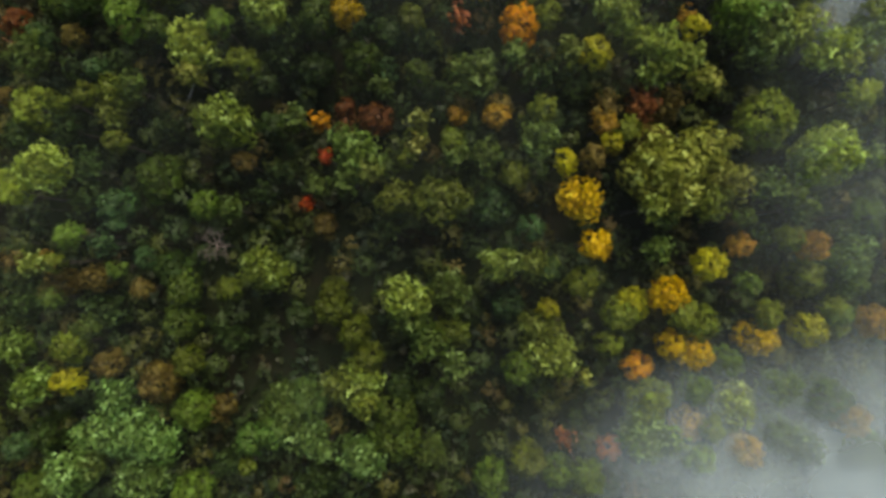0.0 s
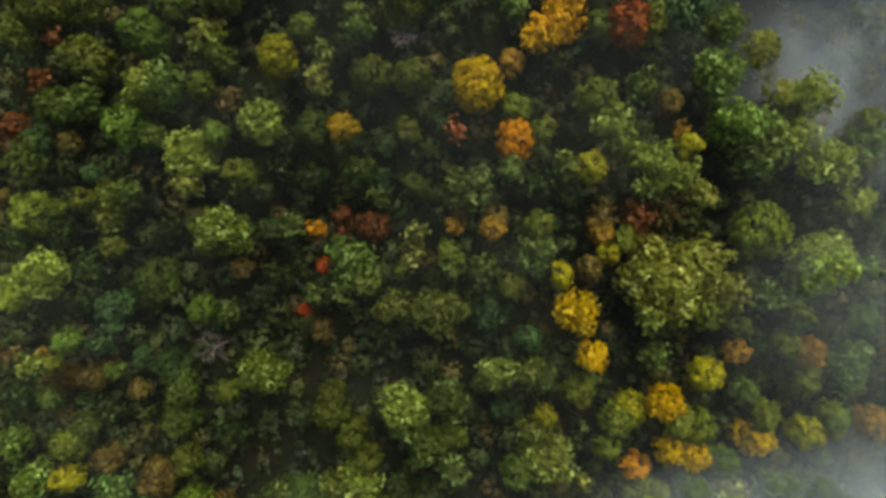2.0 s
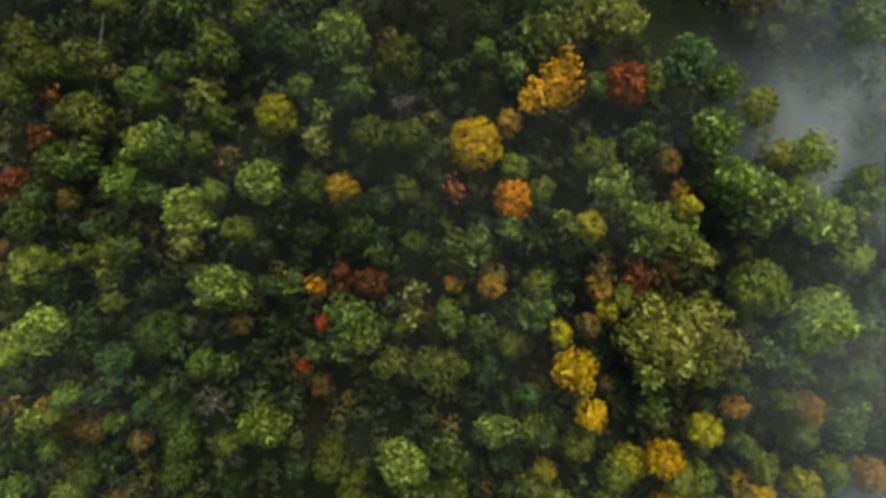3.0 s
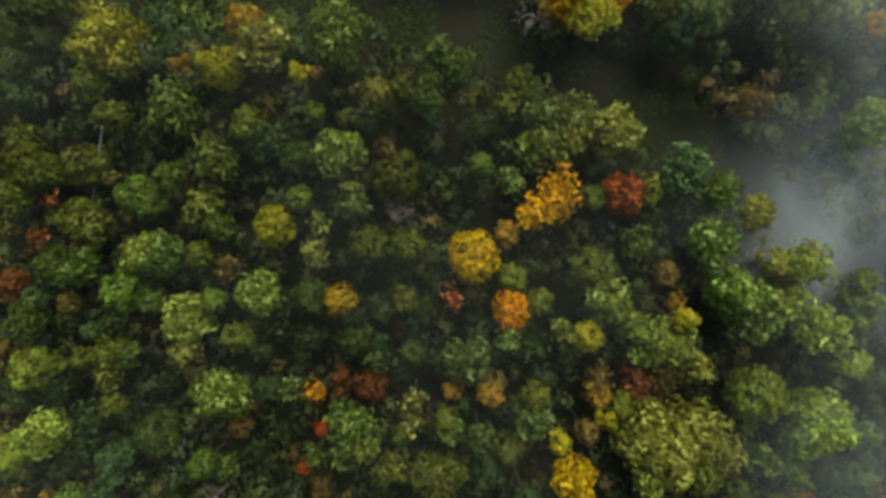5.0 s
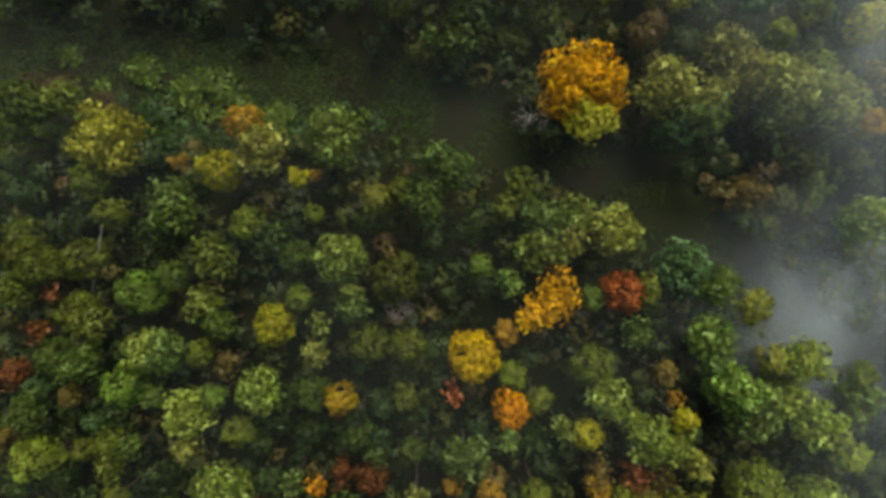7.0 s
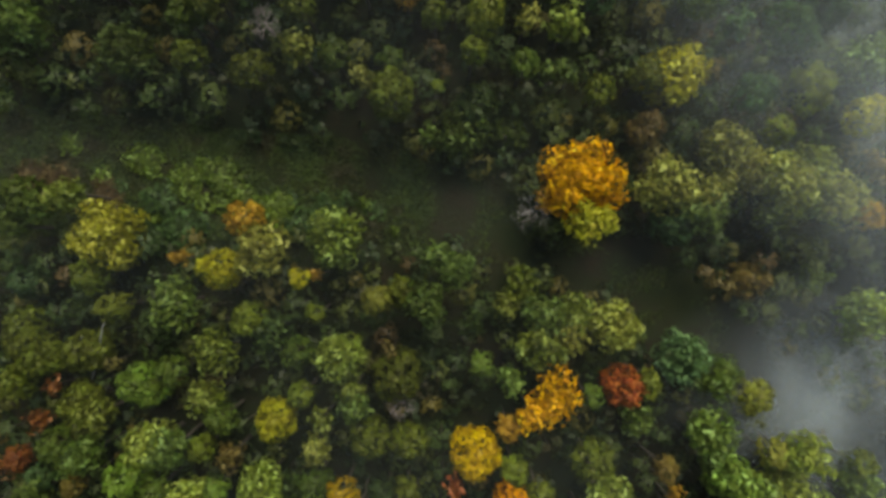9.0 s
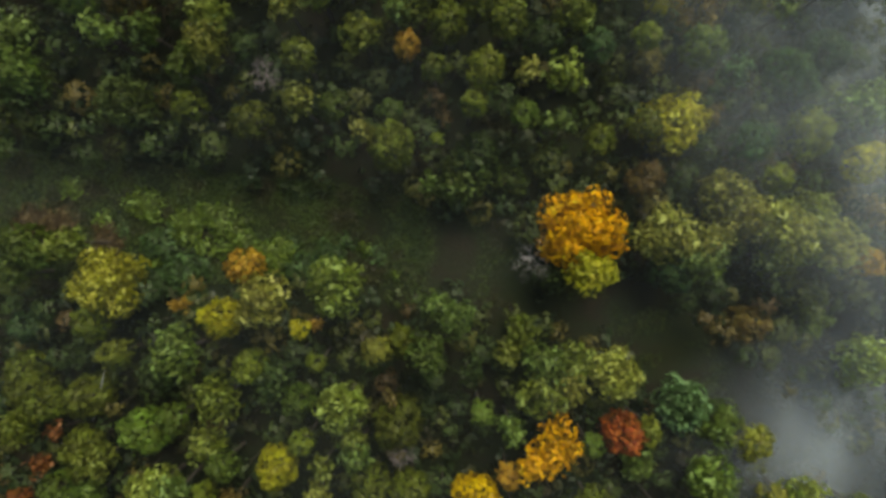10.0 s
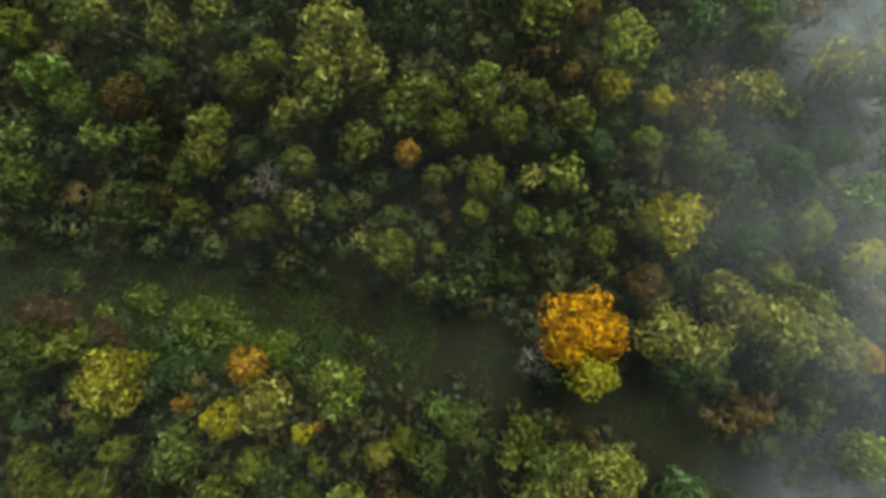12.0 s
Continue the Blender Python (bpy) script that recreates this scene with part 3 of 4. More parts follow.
tree(52.4, 4.2, 2.1, 15.6, GREEN, DOMED, 0.83)
tree(43.5, 4.9, 1.9, 16.1, GREEN, LOBED, 0.81)
tree(24.9, 4.9, 1.6, 17.2, OLIVE, LOBED, 1.14)
tree(-27.8, 5.2, 1.8, 12.9, GREEN, LOBED, 0.73)
tree(32.6, 5.3, 1.9, 16.2, OLIVE, LOBED, 0.88)
tree(6.2, 5.4, 2.7, 12.6, TEAL, DOMED, 0.63)
tree(-31.3, 5.8, 2.2, 13.9, FRESH, DOMED, 0.77)
tree(-17.4, 5.8, 1.0, 11.9, RED, DOMED, 0.69)
tree(-44.1, 5.9, 2.6, 13.6, TEAL, DOMED, 0.95)
tree(16.4, 6.0, 2.4, 17.9, MUSTARD, LOBED, 1.13)
tree(-5.9, 6.1, 2.2, 14.3, OLIVE, LOBED, 0.74)
tree(-2.0, 6.2, 2.1, 15.8, OLIVE, DOMED, 0.70)
tree(0.1, 6.3, 2.8, 15.8, OLIVE, LOBED, 0.69)
tree(41.7, 6.8, 2.0, 16.4, GREEN, LOBED, 0.78)
tree(-48.8, 6.9, 2.1, 14.0, DEEP, OPEN, 1.05)
tree(-55.9, 7.2, 2.0, 18.8, LIME, DOMED, 1.12)
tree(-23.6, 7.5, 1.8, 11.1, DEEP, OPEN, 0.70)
tree(39.1, 7.5, 1.9, 16.2, GREEN, LOBED, 0.82)
tree(-15.7, 7.9, 1.7, 13.8, GREEN, LOBED, 0.71)
tree(34.6, 8.0, 3.2, 15.8, STRAW, LOBED, 0.85)
tree(-12.0, 8.6, 2.1, 15.8, GREEN, LOBED, 0.71)
tree(-56.4, 8.9, 1.9, 18.3, LIME, DOMED, 1.22)
tree(8.7, 9.0, 2.1, 14.9, OLIVE, DOMED, 0.76)
tree(-8.9, 9.2, 1.7, 16.5, OLIVE, LOBED, 0.71)
tree(-37.9, 9.4, 3.5, 13.1, GREEN, DOMED, 0.74)
tree(27.5, 9.4, 5.0, 18.7, STRAW, LOBED, 1.08)
tree(43.4, 9.5, 2.3, 17.6, GREEN, LOBED, 1.05)
tree(-20.8, 10.3, 2.0, 11.4, DEEP, OPEN, 0.72)
tree(14.5, 10.4, 1.5, 16.1, GOLDEN, DOMED, 1.06)
tree(-51.6, 10.5, 3.3, 19.5, LIME, LOBED, 1.21)
tree(-48.0, 10.7, 2.6, 13.6, DEEP, OPEN, 1.07)
tree(51.3, 10.8, 1.6, 16.9, GREEN, LOBED, 1.13)
tree(5.1, 10.9, 1.9, 16.8, GREEN, LOBED, 0.81)
tree(46.4, 10.9, 3.4, 17.6, LIME, LOBED, 1.10)
tree(-4.4, 11.0, 1.4, 14.9, OLIVE, DOMED, 0.68)
tree(-25.5, 11.1, 1.7, 12.7, RUST, DOMED, 0.71)
tree(18.2, 11.2, 1.7, 14.5, RUST, DOMED, 1.15)
tree(1.7, 11.3, 2.1, 15.2, GREEN, LOBED, 0.76)
tree(-14.5, 11.5, 1.1, 13.0, RED, DOMED, 0.71)
tree(32.2, 11.8, 2.7, 16.5, STRAW, LOBED, 1.01)
tree(-10.7, 12.1, 2.9, 16.5, FRESH, LOBED, 0.67)
tree(48.0, 12.3, 3.5, 15.2, LIME, LOBED, 1.15)
tree(-3.1, 12.4, 1.3, 15.2, STRAW, LOBED, 0.69)
tree(20.5, 12.9, 1.4, 14.2, YELLOW, DOMED, 1.16)
tree(1.1, 13.0, 1.8, 15.2, OLIVE, DOMED, 0.77)
tree(11.1, 13.4, 2.3, 17.0, GREEN, LOBED, 0.99)
tree(-42.5, 13.9, 1.8, 14.5, OLIVE, DOMED, 0.87)
tree(-3.0, 14.1, 1.8, 14.6, OLIVE, OPEN, 0.70)
tree(26.0, 14.1, 3.0, 11.8, RUST, DOMED, 1.09)
tree(22.2, 14.4, 1.9, 14.4, OLIVE, DOMED, 1.10)
tree(19.8, 15.5, 1.7, 13.1, TAWNY, DOMED, 1.06)
tree(-56.2, 15.5, 2.6, 14.6, DEEP, DOMED, 1.09)
tree(38.8, 15.5, 3.8, 17.9, LIME, DOMED, 1.13)
tree(-3.0, 15.6, 1.3, 15.2, STRAW, LOBED, 0.69)
tree(-15.3, 15.9, 1.2, 12.4, ORANGE, LOBED, 0.71)
tree(-36.4, 15.9, 2.6, 10.7, DEEP, OPEN, 0.69)
tree(-27.4, 15.9, 3.5, 16.8, LIME, LOBED, 0.71)
tree(6.5, 16.0, 1.7, 14.6, TAWNY, DOMED, 0.96)
tree(-22.0, 16.0, 1.9, 11.2, DEEP, DOMED, 0.76)
tree(11.7, 16.3, 1.9, 17.0, OLIVE, DOMED, 1.01)
tree(-50.8, 16.3, 2.6, 13.4, DEEP, OPEN, 1.06)
tree(-18.7, 16.3, 1.8, 13.1, GREEN, LOBED, 0.75)
tree(-12.6, 16.4, 1.8, 10.5, CRIMSON, OPEN, 0.68)
tree(1.8, 16.4, 1.3, 12.8, TAWNY, DOMED, 0.81)
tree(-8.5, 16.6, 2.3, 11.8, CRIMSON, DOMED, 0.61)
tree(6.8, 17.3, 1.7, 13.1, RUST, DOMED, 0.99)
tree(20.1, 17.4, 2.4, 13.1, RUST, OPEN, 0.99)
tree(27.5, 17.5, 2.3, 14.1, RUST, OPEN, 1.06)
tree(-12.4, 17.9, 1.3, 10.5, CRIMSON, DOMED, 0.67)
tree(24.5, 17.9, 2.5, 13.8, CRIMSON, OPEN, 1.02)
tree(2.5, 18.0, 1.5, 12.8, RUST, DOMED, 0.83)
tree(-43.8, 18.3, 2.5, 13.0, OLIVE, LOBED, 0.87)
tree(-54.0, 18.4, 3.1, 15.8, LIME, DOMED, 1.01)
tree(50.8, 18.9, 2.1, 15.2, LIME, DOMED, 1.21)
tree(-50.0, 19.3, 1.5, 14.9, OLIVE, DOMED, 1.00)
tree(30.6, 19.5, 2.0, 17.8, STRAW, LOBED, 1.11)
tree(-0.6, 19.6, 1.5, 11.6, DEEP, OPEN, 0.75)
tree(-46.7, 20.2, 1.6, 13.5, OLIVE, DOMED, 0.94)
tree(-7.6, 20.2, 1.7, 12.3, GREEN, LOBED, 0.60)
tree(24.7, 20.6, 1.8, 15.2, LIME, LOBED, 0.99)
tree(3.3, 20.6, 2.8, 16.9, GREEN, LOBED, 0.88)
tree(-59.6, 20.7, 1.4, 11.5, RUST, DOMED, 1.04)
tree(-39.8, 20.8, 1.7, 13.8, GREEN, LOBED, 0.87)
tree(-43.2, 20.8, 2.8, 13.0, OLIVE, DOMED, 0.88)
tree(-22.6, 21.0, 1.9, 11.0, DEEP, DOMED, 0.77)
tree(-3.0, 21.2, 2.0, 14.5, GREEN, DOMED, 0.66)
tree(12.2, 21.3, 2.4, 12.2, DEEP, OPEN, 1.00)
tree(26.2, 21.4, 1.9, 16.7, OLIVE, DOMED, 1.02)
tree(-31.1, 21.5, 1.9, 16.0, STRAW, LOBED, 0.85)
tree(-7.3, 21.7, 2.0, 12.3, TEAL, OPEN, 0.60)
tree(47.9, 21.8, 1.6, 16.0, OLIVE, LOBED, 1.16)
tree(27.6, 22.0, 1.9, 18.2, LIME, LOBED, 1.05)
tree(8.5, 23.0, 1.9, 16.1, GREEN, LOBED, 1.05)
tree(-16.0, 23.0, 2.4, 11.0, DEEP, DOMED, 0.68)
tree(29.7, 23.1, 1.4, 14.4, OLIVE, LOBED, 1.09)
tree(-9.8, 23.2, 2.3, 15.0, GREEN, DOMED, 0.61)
tree(-24.9, 23.2, 2.1, 13.5, OLIVE, DOMED, 0.80)
tree(17.9, 23.2, 2.0, 15.4, YELLOW, DOMED, 0.90)
tree(25.6, 23.5, 2.3, 17.8, LIME, LOBED, 1.00)
tree(15.2, 23.5, 1.6, 14.2, OLIVE, LOBED, 0.94)
tree(-20.3, 23.7, 2.0, 11.0, DEEP, OPEN, 0.73)
tree(-45.3, 23.7, 1.6, 11.5, TEAL, DOMED, 0.91)
tree(45.6, 23.8, 2.5, 17.1, LIME, LOBED, 1.14)
tree(51.9, 24.2, 1.7, 13.6, OLIVE, DOMED, 1.11)
tree(-41.9, 24.4, 2.1, 11.4, DEEP, OPEN, 0.94)
tree(23.4, 24.5, 1.9, 15.2, LIME, LOBED, 0.91)
tree(28.8, 25.2, 1.4, 17.3, YELLOW, DOMED, 1.09)
tree(37.9, 25.4, 3.4, 16.5, GREEN, LOBED, 1.16)
tree(-2.7, 25.5, 1.8, 12.6, DEEP, OPEN, 0.68)
tree(-31.4, 25.5, 3.0, 15.1, LIME, LOBED, 1.01)
tree(-53.7, 25.6, 2.6, 15.0, GREEN, LOBED, 0.88)
tree(-9.5, 26.1, 1.5, 16.2, DEEP, OPEN, 0.62)
tree(51.9, 26.1, 2.5, 14.7, GREEN, LOBED, 1.29)
tree(8.9, 26.5, 2.5, 16.1, ORANGE, DOMED, 1.06)
tree(-6.5, 26.5, 2.1, 11.9, DEEP, DOMED, 0.68)
tree(42.0, 27.0, 3.0, 15.2, LIME, LOBED, 1.30)
tree(28.1, 27.3, 1.2, 15.0, TAWNY, OPEN, 1.19)
tree(20.5, 27.4, 2.5, 16.8, LIME, LOBED, 0.88)
tree(12.2, 27.4, 1.9, 15.2, OLIVE, DOMED, 1.00)
tree(-18.5, 27.4, 1.8, 11.9, DEEP, OPEN, 0.79)
tree(-47.5, 27.4, 1.6, 13.1, RUST, DOMED, 0.91)
tree(-3.8, 27.6, 1.9, 13.9, OLIVE, DOMED, 0.74)
tree(-35.6, 27.7, 1.8, 14.1, GREEN, DOMED, 0.98)
tree(2.0, 27.9, 1.4, 12.3, RUSSET, OPEN, 0.92)
tree(-27.5, 27.9, 1.7, 13.9, FRESH, DOMED, 0.91)
tree(-11.4, 27.9, 1.9, 16.2, MUSTARD, DOMED, 0.67)
tree(-53.1, 28.0, 1.9, 11.9, TEAL, DOMED, 0.91)
tree(35.6, 28.1, 3.5, 16.8, FRESH, LOBED, 1.37)
tree(-15.3, 28.1, 2.7, 14.9, GREEN, DOMED, 0.77)
tree(-21.5, 28.7, 3.0, 16.1, LIME, LOBED, 0.84)
tree(52.6, 28.9, 2.1, 13.6, OLIVE, DOMED, 1.15)
tree(-39.0, 29.1, 2.9, 16.2, FRESH, DOMED, 0.96)
tree(-57.7, 29.3, 1.5, 11.5, CRIMSON, OPEN, 0.92)
tree(9.3, 30.2, 1.9, 13.8, OLIVE, DOMED, 1.09)
tree(26.9, 30.4, 1.6, 15.8, RUST, DOMED, 1.22)
tree(-56.4, 30.4, 1.9, 11.5, CRIMSON, DOMED, 0.93)
tree(43.4, 31.0, 2.8, 17.1, LIME, LOBED, 1.20)
tree(-48.0, 31.3, 2.2, 11.8, DEEP, DOMED, 0.95)
tree(18.6, 31.4, 2.5, 15.3, OLIVE, DOMED, 1.00)
tree(40.3, 31.4, 2.0, 15.2, STRAW, DOMED, 1.29)
tree(-25.9, 31.8, 2.1, 13.2, RUST, OPEN, 0.89)
tree(-44.5, 32.1, 2.5, 16.0, GREEN, LOBED, 0.91)
tree(-49.8, 32.5, 2.9, 13.1, GREEN, DOMED, 0.95)
tree(4.5, 32.7, 3.3, 17.1, MUSTARD, DOMED, 1.03)
tree(-28.7, 33.4, 1.8, 14.9, OLIVE, DOMED, 0.90)
tree(-14.4, 33.5, 2.0, 15.3, STRAW, LOBED, 0.87)
tree(-32.7, 33.5, 2.3, 16.4, GREEN, LOBED, 0.90)
tree(-35.4, 33.6, 3.2, 15.9, LIME, LOBED, 0.91)
tree(33.0, 34.1, 2.8, 15.6, GREEN, LOBED, 1.40)
tree(-3.3, 34.1, 2.4, 15.3, OLIVE, DOMED, 0.85)
tree(26.2, 34.2, 2.2, 7.0, GREEN, LOBED, 1.19)
tree(-8.0, 34.5, 2.8, 15.2, OLIVE, DOMED, 0.82)
tree(8.7, 35.5, 1.7, 13.7, TAWNY, DOMED, 1.06)
tree(-52.0, 36.1, 1.8, 11.8, CRIMSON, OPEN, 0.95)
tree(-13.7, 36.6, 1.5, 13.8, OLIVE, LOBED, 0.85)
tree(-19.4, 36.7, 3.0, 15.7, YELLOW, DOMED, 0.90)
tree(-43.5, 36.9, 2.4, 13.4, OLIVE, LOBED, 0.94)
tree(-26.5, 36.9, 2.2, 14.3, GREEN, DOMED, 0.92)
tree(39.4, 37.6, 2.5, 12.2, STRAW, DOMED, 1.01)
tree(11.3, 37.7, 1.9, 17.1, AMBER, LOBED, 1.05)
tree(-45.7, 38.4, 3.0, 13.4, OLIVE, DOMED, 0.94)
tree(-9.3, 38.9, 2.1, 16.5, GREEN, LOBED, 0.76)
tree(18.4, 39.4, 1.3, 15.1, GREEN, DOMED, 1.14)
tree(-28.2, 39.5, 2.1, 13.3, OLIVE, LOBED, 0.91)
tree(13.9, 39.6, 2.9, 17.7, AMBER, LOBED, 1.06)
tree(25.5, 39.9, 1.6, 13.5, OLIVE, DOMED, 1.16)
tree(22.6, 39.9, 2.8, 15.5, RUSSET, DOMED, 1.18)
tree(-16.0, 40.0, 1.9, 14.0, OLIVE, DOMED, 0.81)
tree(34.6, 40.5, 3.0, 12.4, GREEN, LOBED, 1.08)
tree(-9.7, 40.5, 2.0, 15.2, OLIVE, LOBED, 0.71)
tree(-48.9, 40.6, 1.3, 11.4, CRIMSON, OPEN, 0.91)
tree(-36.9, 40.7, 3.3, 14.2, FRESH, DOMED, 0.92)
tree(25.1, 41.1, 1.2, 13.6, OLIVE, LOBED, 1.15)
tree(-53.7, 41.4, 2.2, 13.7, OLIVE, LOBED, 0.89)
tree(9.0, 41.5, 2.0, 15.0, GREEN, LOBED, 0.94)
tree(-4.4, 42.3, 3.3, 16.3, OLIVE, DOMED, 0.63)
tree(30.3, 42.9, 3.3, 13.3, TEAL, LOBED, 1.04)
tree(-31.9, 43.0, 2.0, 14.2, GREEN, DOMED, 0.94)
tree(-1.8, 43.1, 1.8, 11.3, DEEP, OPEN, 0.66)
tree(5.5, 43.5, 1.8, 14.6, FRESH, DOMED, 0.81)
tree(-50.2, 44.3, 3.0, 13.6, OLIVE, DOMED, 0.86)
tree(-16.4, 45.0, 2.3, 14.1, GREEN, DOMED, 0.78)
tree(-10.6, 45.0, 3.1, 17.6, LIME, LOBED, 0.68)
tree(-44.7, 45.2, 3.3, 12.2, OLIVE, DOMED, 0.84)
tree(-5.0, 45.2, 1.2, 13.1, RUST, OPEN, 0.60)
tree(-26.6, 45.2, 2.8, 14.4, OLIVE, LOBED, 0.88)
tree(12.6, 45.6, 2.8, 14.8, OLIVE, LOBED, 0.95)
tree(-52.8, 45.7, 3.2, 12.8, OLIVE, DOMED, 0.76)
tree(15.9, 46.5, 1.8, 15.2, STRAW, LOBED, 1.02)
tree(21.4, 47.3, 3.0, 15.2, STRAW, LOBED, 1.12)
tree(-19.6, 47.6, 2.7, 12.6, DEEP, OPEN, 1.09)
tree(4.3, 47.7, 2.0, 12.1, DEEP, OPEN, 0.76)
tree(52.0, 47.8, 3.1, 15.7, LIME, LOBED, 0.96)
tree(-34.9, 48.1, 2.4, 11.4, DEEP, OPEN, 1.05)
tree(-53.8, 48.3, 2.9, 11.1, OLIVE, DOMED, 0.74)
tree(13.5, 48.9, 2.9, 14.8, GREEN, LOBED, 0.91)
tree(16.6, 49.1, 2.2, 14.8, OLIVE, LOBED, 0.95)
tree(-22.2, 49.2, 2.2, 12.9, OLIVE, DOMED, 1.14)
tree(-13.7, 50.0, 1.2, 13.6, OLIVE, DOMED, 0.98)
tree(8.7, 50.2, 1.8, 14.3, OLIVE, LOBED, 0.74)
tree(-45.9, 50.6, 1.9, 9.5, DEEP, OPEN, 0.79)
tree(-39.7, 50.9, 2.1, 12.2, OLIVE, DOMED, 0.91)
tree(-0.4, 50.9, 2.5, 17.4, GREEN, LOBED, 0.73)
tree(-31.0, 51.3, 2.8, 15.0, GREEN, LOBED, 1.11)
tree(-6.3, 51.5, 1.9, 16.3, STRAW, DOMED, 0.78)
tree(49.3, 51.6, 2.2, 6.4, GREEN, LOBED, 1.02)
tree(40.6, 51.9, 2.7, 7.7, RUST, DOMED, 1.15)
tree(-3.5, 52.2, 2.0, 14.3, OLIVE, DOMED, 0.72)
tree(10.5, 52.6, 2.0, 13.3, OLIVE, LOBED, 0.73)
tree(-52.7, 54.1, 2.5, 9.8, TEAL, DOMED, 0.73)
tree(-15.2, 54.2, 1.2, 15.0, YELLOW, DOMED, 1.06)
tree(-13.5, 54.5, 0.7, 12.8, TAWNY, LOBED, 0.95)
tree(2.7, 54.7, 2.2, 14.8, FRESH, LOBED, 0.64)
tree(-42.2, 54.8, 2.3, 12.8, OLIVE, DOMED, 0.81)
tree(-24.9, 55.4, 2.7, 15.7, YELLOW, DOMED, 1.05)
tree(0.8, 56.1, 2.1, 14.6, FRESH, LOBED, 0.60)
tree(-30.8, 57.0, 1.4, 10.7, TAWNY, OPEN, 0.96)
tree(-19.6, 57.5, 2.7, 16.3, STRAW, LOBED, 0.96)
tree(-11.1, 58.7, 3.3, 15.6, LIME, LOBED, 0.64)
tree(14.0, 58.9, 2.3, 10.4, DEEP, OPEN, 0.84)
tree(18.4, 59.9, 2.3, 15.9, YELLOW, LOBED, 1.11)
tree(29.2, 59.3, 2.9, 12.6, TEAL, DOMED, 0.98)
tree(52.9, 59.6, 2.0, 14.0, TAWNY, DOMED, 1.12)
tree(-40.0, 60.1, 4.2, 14.6, YELLOW, LOBED, 0.85)
tree(32.1, 60.5, 2.6, 14.8, GREEN, LOBED, 0.87)
tree(42.2, 60.8, 2.7, 13.6, OLIVE, LOBED, 0.98)
tree(-22.5, 61.4, 2.5, 12.0, TAWNY, DOMED, 1.20)
tree(-51.6, 61.3, 2.4, 13.6, GREEN, OPEN, 0.87)
tree(47.6, 61.7, 2.9, 16.3, STRAW, LOBED, 1.18)
tree(32.6, 62.8, 2.2, 15.2, STRAW, LOBED, 0.84)
tree(-47.4, 63.5, 2.0, 14.0, GREEN, LOBED, 0.90)
tree(27.7, 63.6, 3.5, 15.5, STRAW, LOBED, 0.97)
tree(45.6, 63.8, 4.0, 14.8, OLIVE, LOBED, 1.21)
tree(41.6, 64.0, 3.3, 16.0, STRAW, LOBED, 1.10)
tree(-44.3, 64.1, 2.0, 13.5, OLIVE, LOBED, 0.93)
tree(17.6, 64.7, 4.8, 15.6, AMBER, LOBED, 1.03)
tree(-49.5, 64.8, 2.7, 14.0, GREEN, DOMED, 0.97)
tree(-42.8, 64.9, 1.6, 13.4, OLIVE, LOBED, 0.97)
tree(37.7, 65.5, 3.0, 13.8, STRAW, LOBED, 0.96)
tree(56.6, 65.8, 2.4, 10.9, RUST, OPEN, 1.30)
tree(35.2, 68.2, 3.1, 13.8, STRAW, LOBED, 0.89)
tree(41.4, 70.1, 2.0, 13.0, OLIVE, DOMED, 1.26)
tree(25.2, 70.1, 2.3, 14.7, RUST, DOMED, 0.81)
tree(0.2, 70.5, 1.3, 9.5, GREEN, LOBED, 0.80)
tree(9.9, 70.9, 2.8, 6.6, GREEN, DOMED, 0.65)
tree(4.2, 71.2, 3.4, 9.7, GREEN, LOBED, 0.73)
tree(53.2, 71.6, 2.7, 14.2, YELLOW, DOMED, 1.40)
tree(6.1, 73.8, 2.9, 11.5, DEEP, DOMED, 0.74)
tree(38.3, 74.2, 2.6, 14.2, TEAL, DOMED, 1.05)
tree(-4.0, 74.3, 3.2, 17.2, OLIVE, DOMED, 0.73)
tree(20.1, 74.8, 2.0, 12.4, OLIVE, DOMED, 0.74)
tree(1.2, 74.8, 0.9, 15.2, LIME, DOMED, 0.75)
tree(-7.0, 76.0, 1.3, 16.7, STRAW, LOBED, 0.63)
tree(48.1, 76.0, 3.5, 10.2, OLIVE, DOMED, 1.40)
tree(16.2, 76.0, 0.8, 13.3, GREEN, LOBED, 0.77)
tree(25.4, 76.4, 2.2, 13.6, OLIVE, DOMED, 0.76)
tree(14.3, 76.6, 1.4, 13.8, GREEN, LOBED, 0.82)
tree(29.5, 77.0, 3.8, 13.3, GOLDEN, LOBED, 0.78)
tree(11.2, 77.6, 1.9, 13.7, GREEN, DOMED, 0.91)
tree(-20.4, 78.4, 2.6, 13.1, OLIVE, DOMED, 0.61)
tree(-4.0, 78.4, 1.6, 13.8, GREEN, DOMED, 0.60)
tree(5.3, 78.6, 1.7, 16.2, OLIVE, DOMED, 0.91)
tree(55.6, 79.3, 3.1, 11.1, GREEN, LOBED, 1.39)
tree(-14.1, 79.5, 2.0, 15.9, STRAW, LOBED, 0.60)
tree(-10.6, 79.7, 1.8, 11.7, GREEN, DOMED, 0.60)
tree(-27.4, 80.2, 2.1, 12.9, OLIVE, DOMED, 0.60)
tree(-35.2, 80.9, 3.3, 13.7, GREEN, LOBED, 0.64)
tree(11.4, 82.1, 1.3, 14.9, STRAW, LOBED, 0.97)
tree(6.6, 82.2, 2.3, 17.7, OLIVE, DOMED, 0.98)
tree(16.2, 82.3, 2.1, 13.1, LIME, LOBED, 0.87)
tree(1.2, 82.6, 1.8, 16.2, OLIVE, DOMED, 0.71)
tree(44.8, 83.0, 3.5, 11.6, TEAL, DOMED, 1.06)
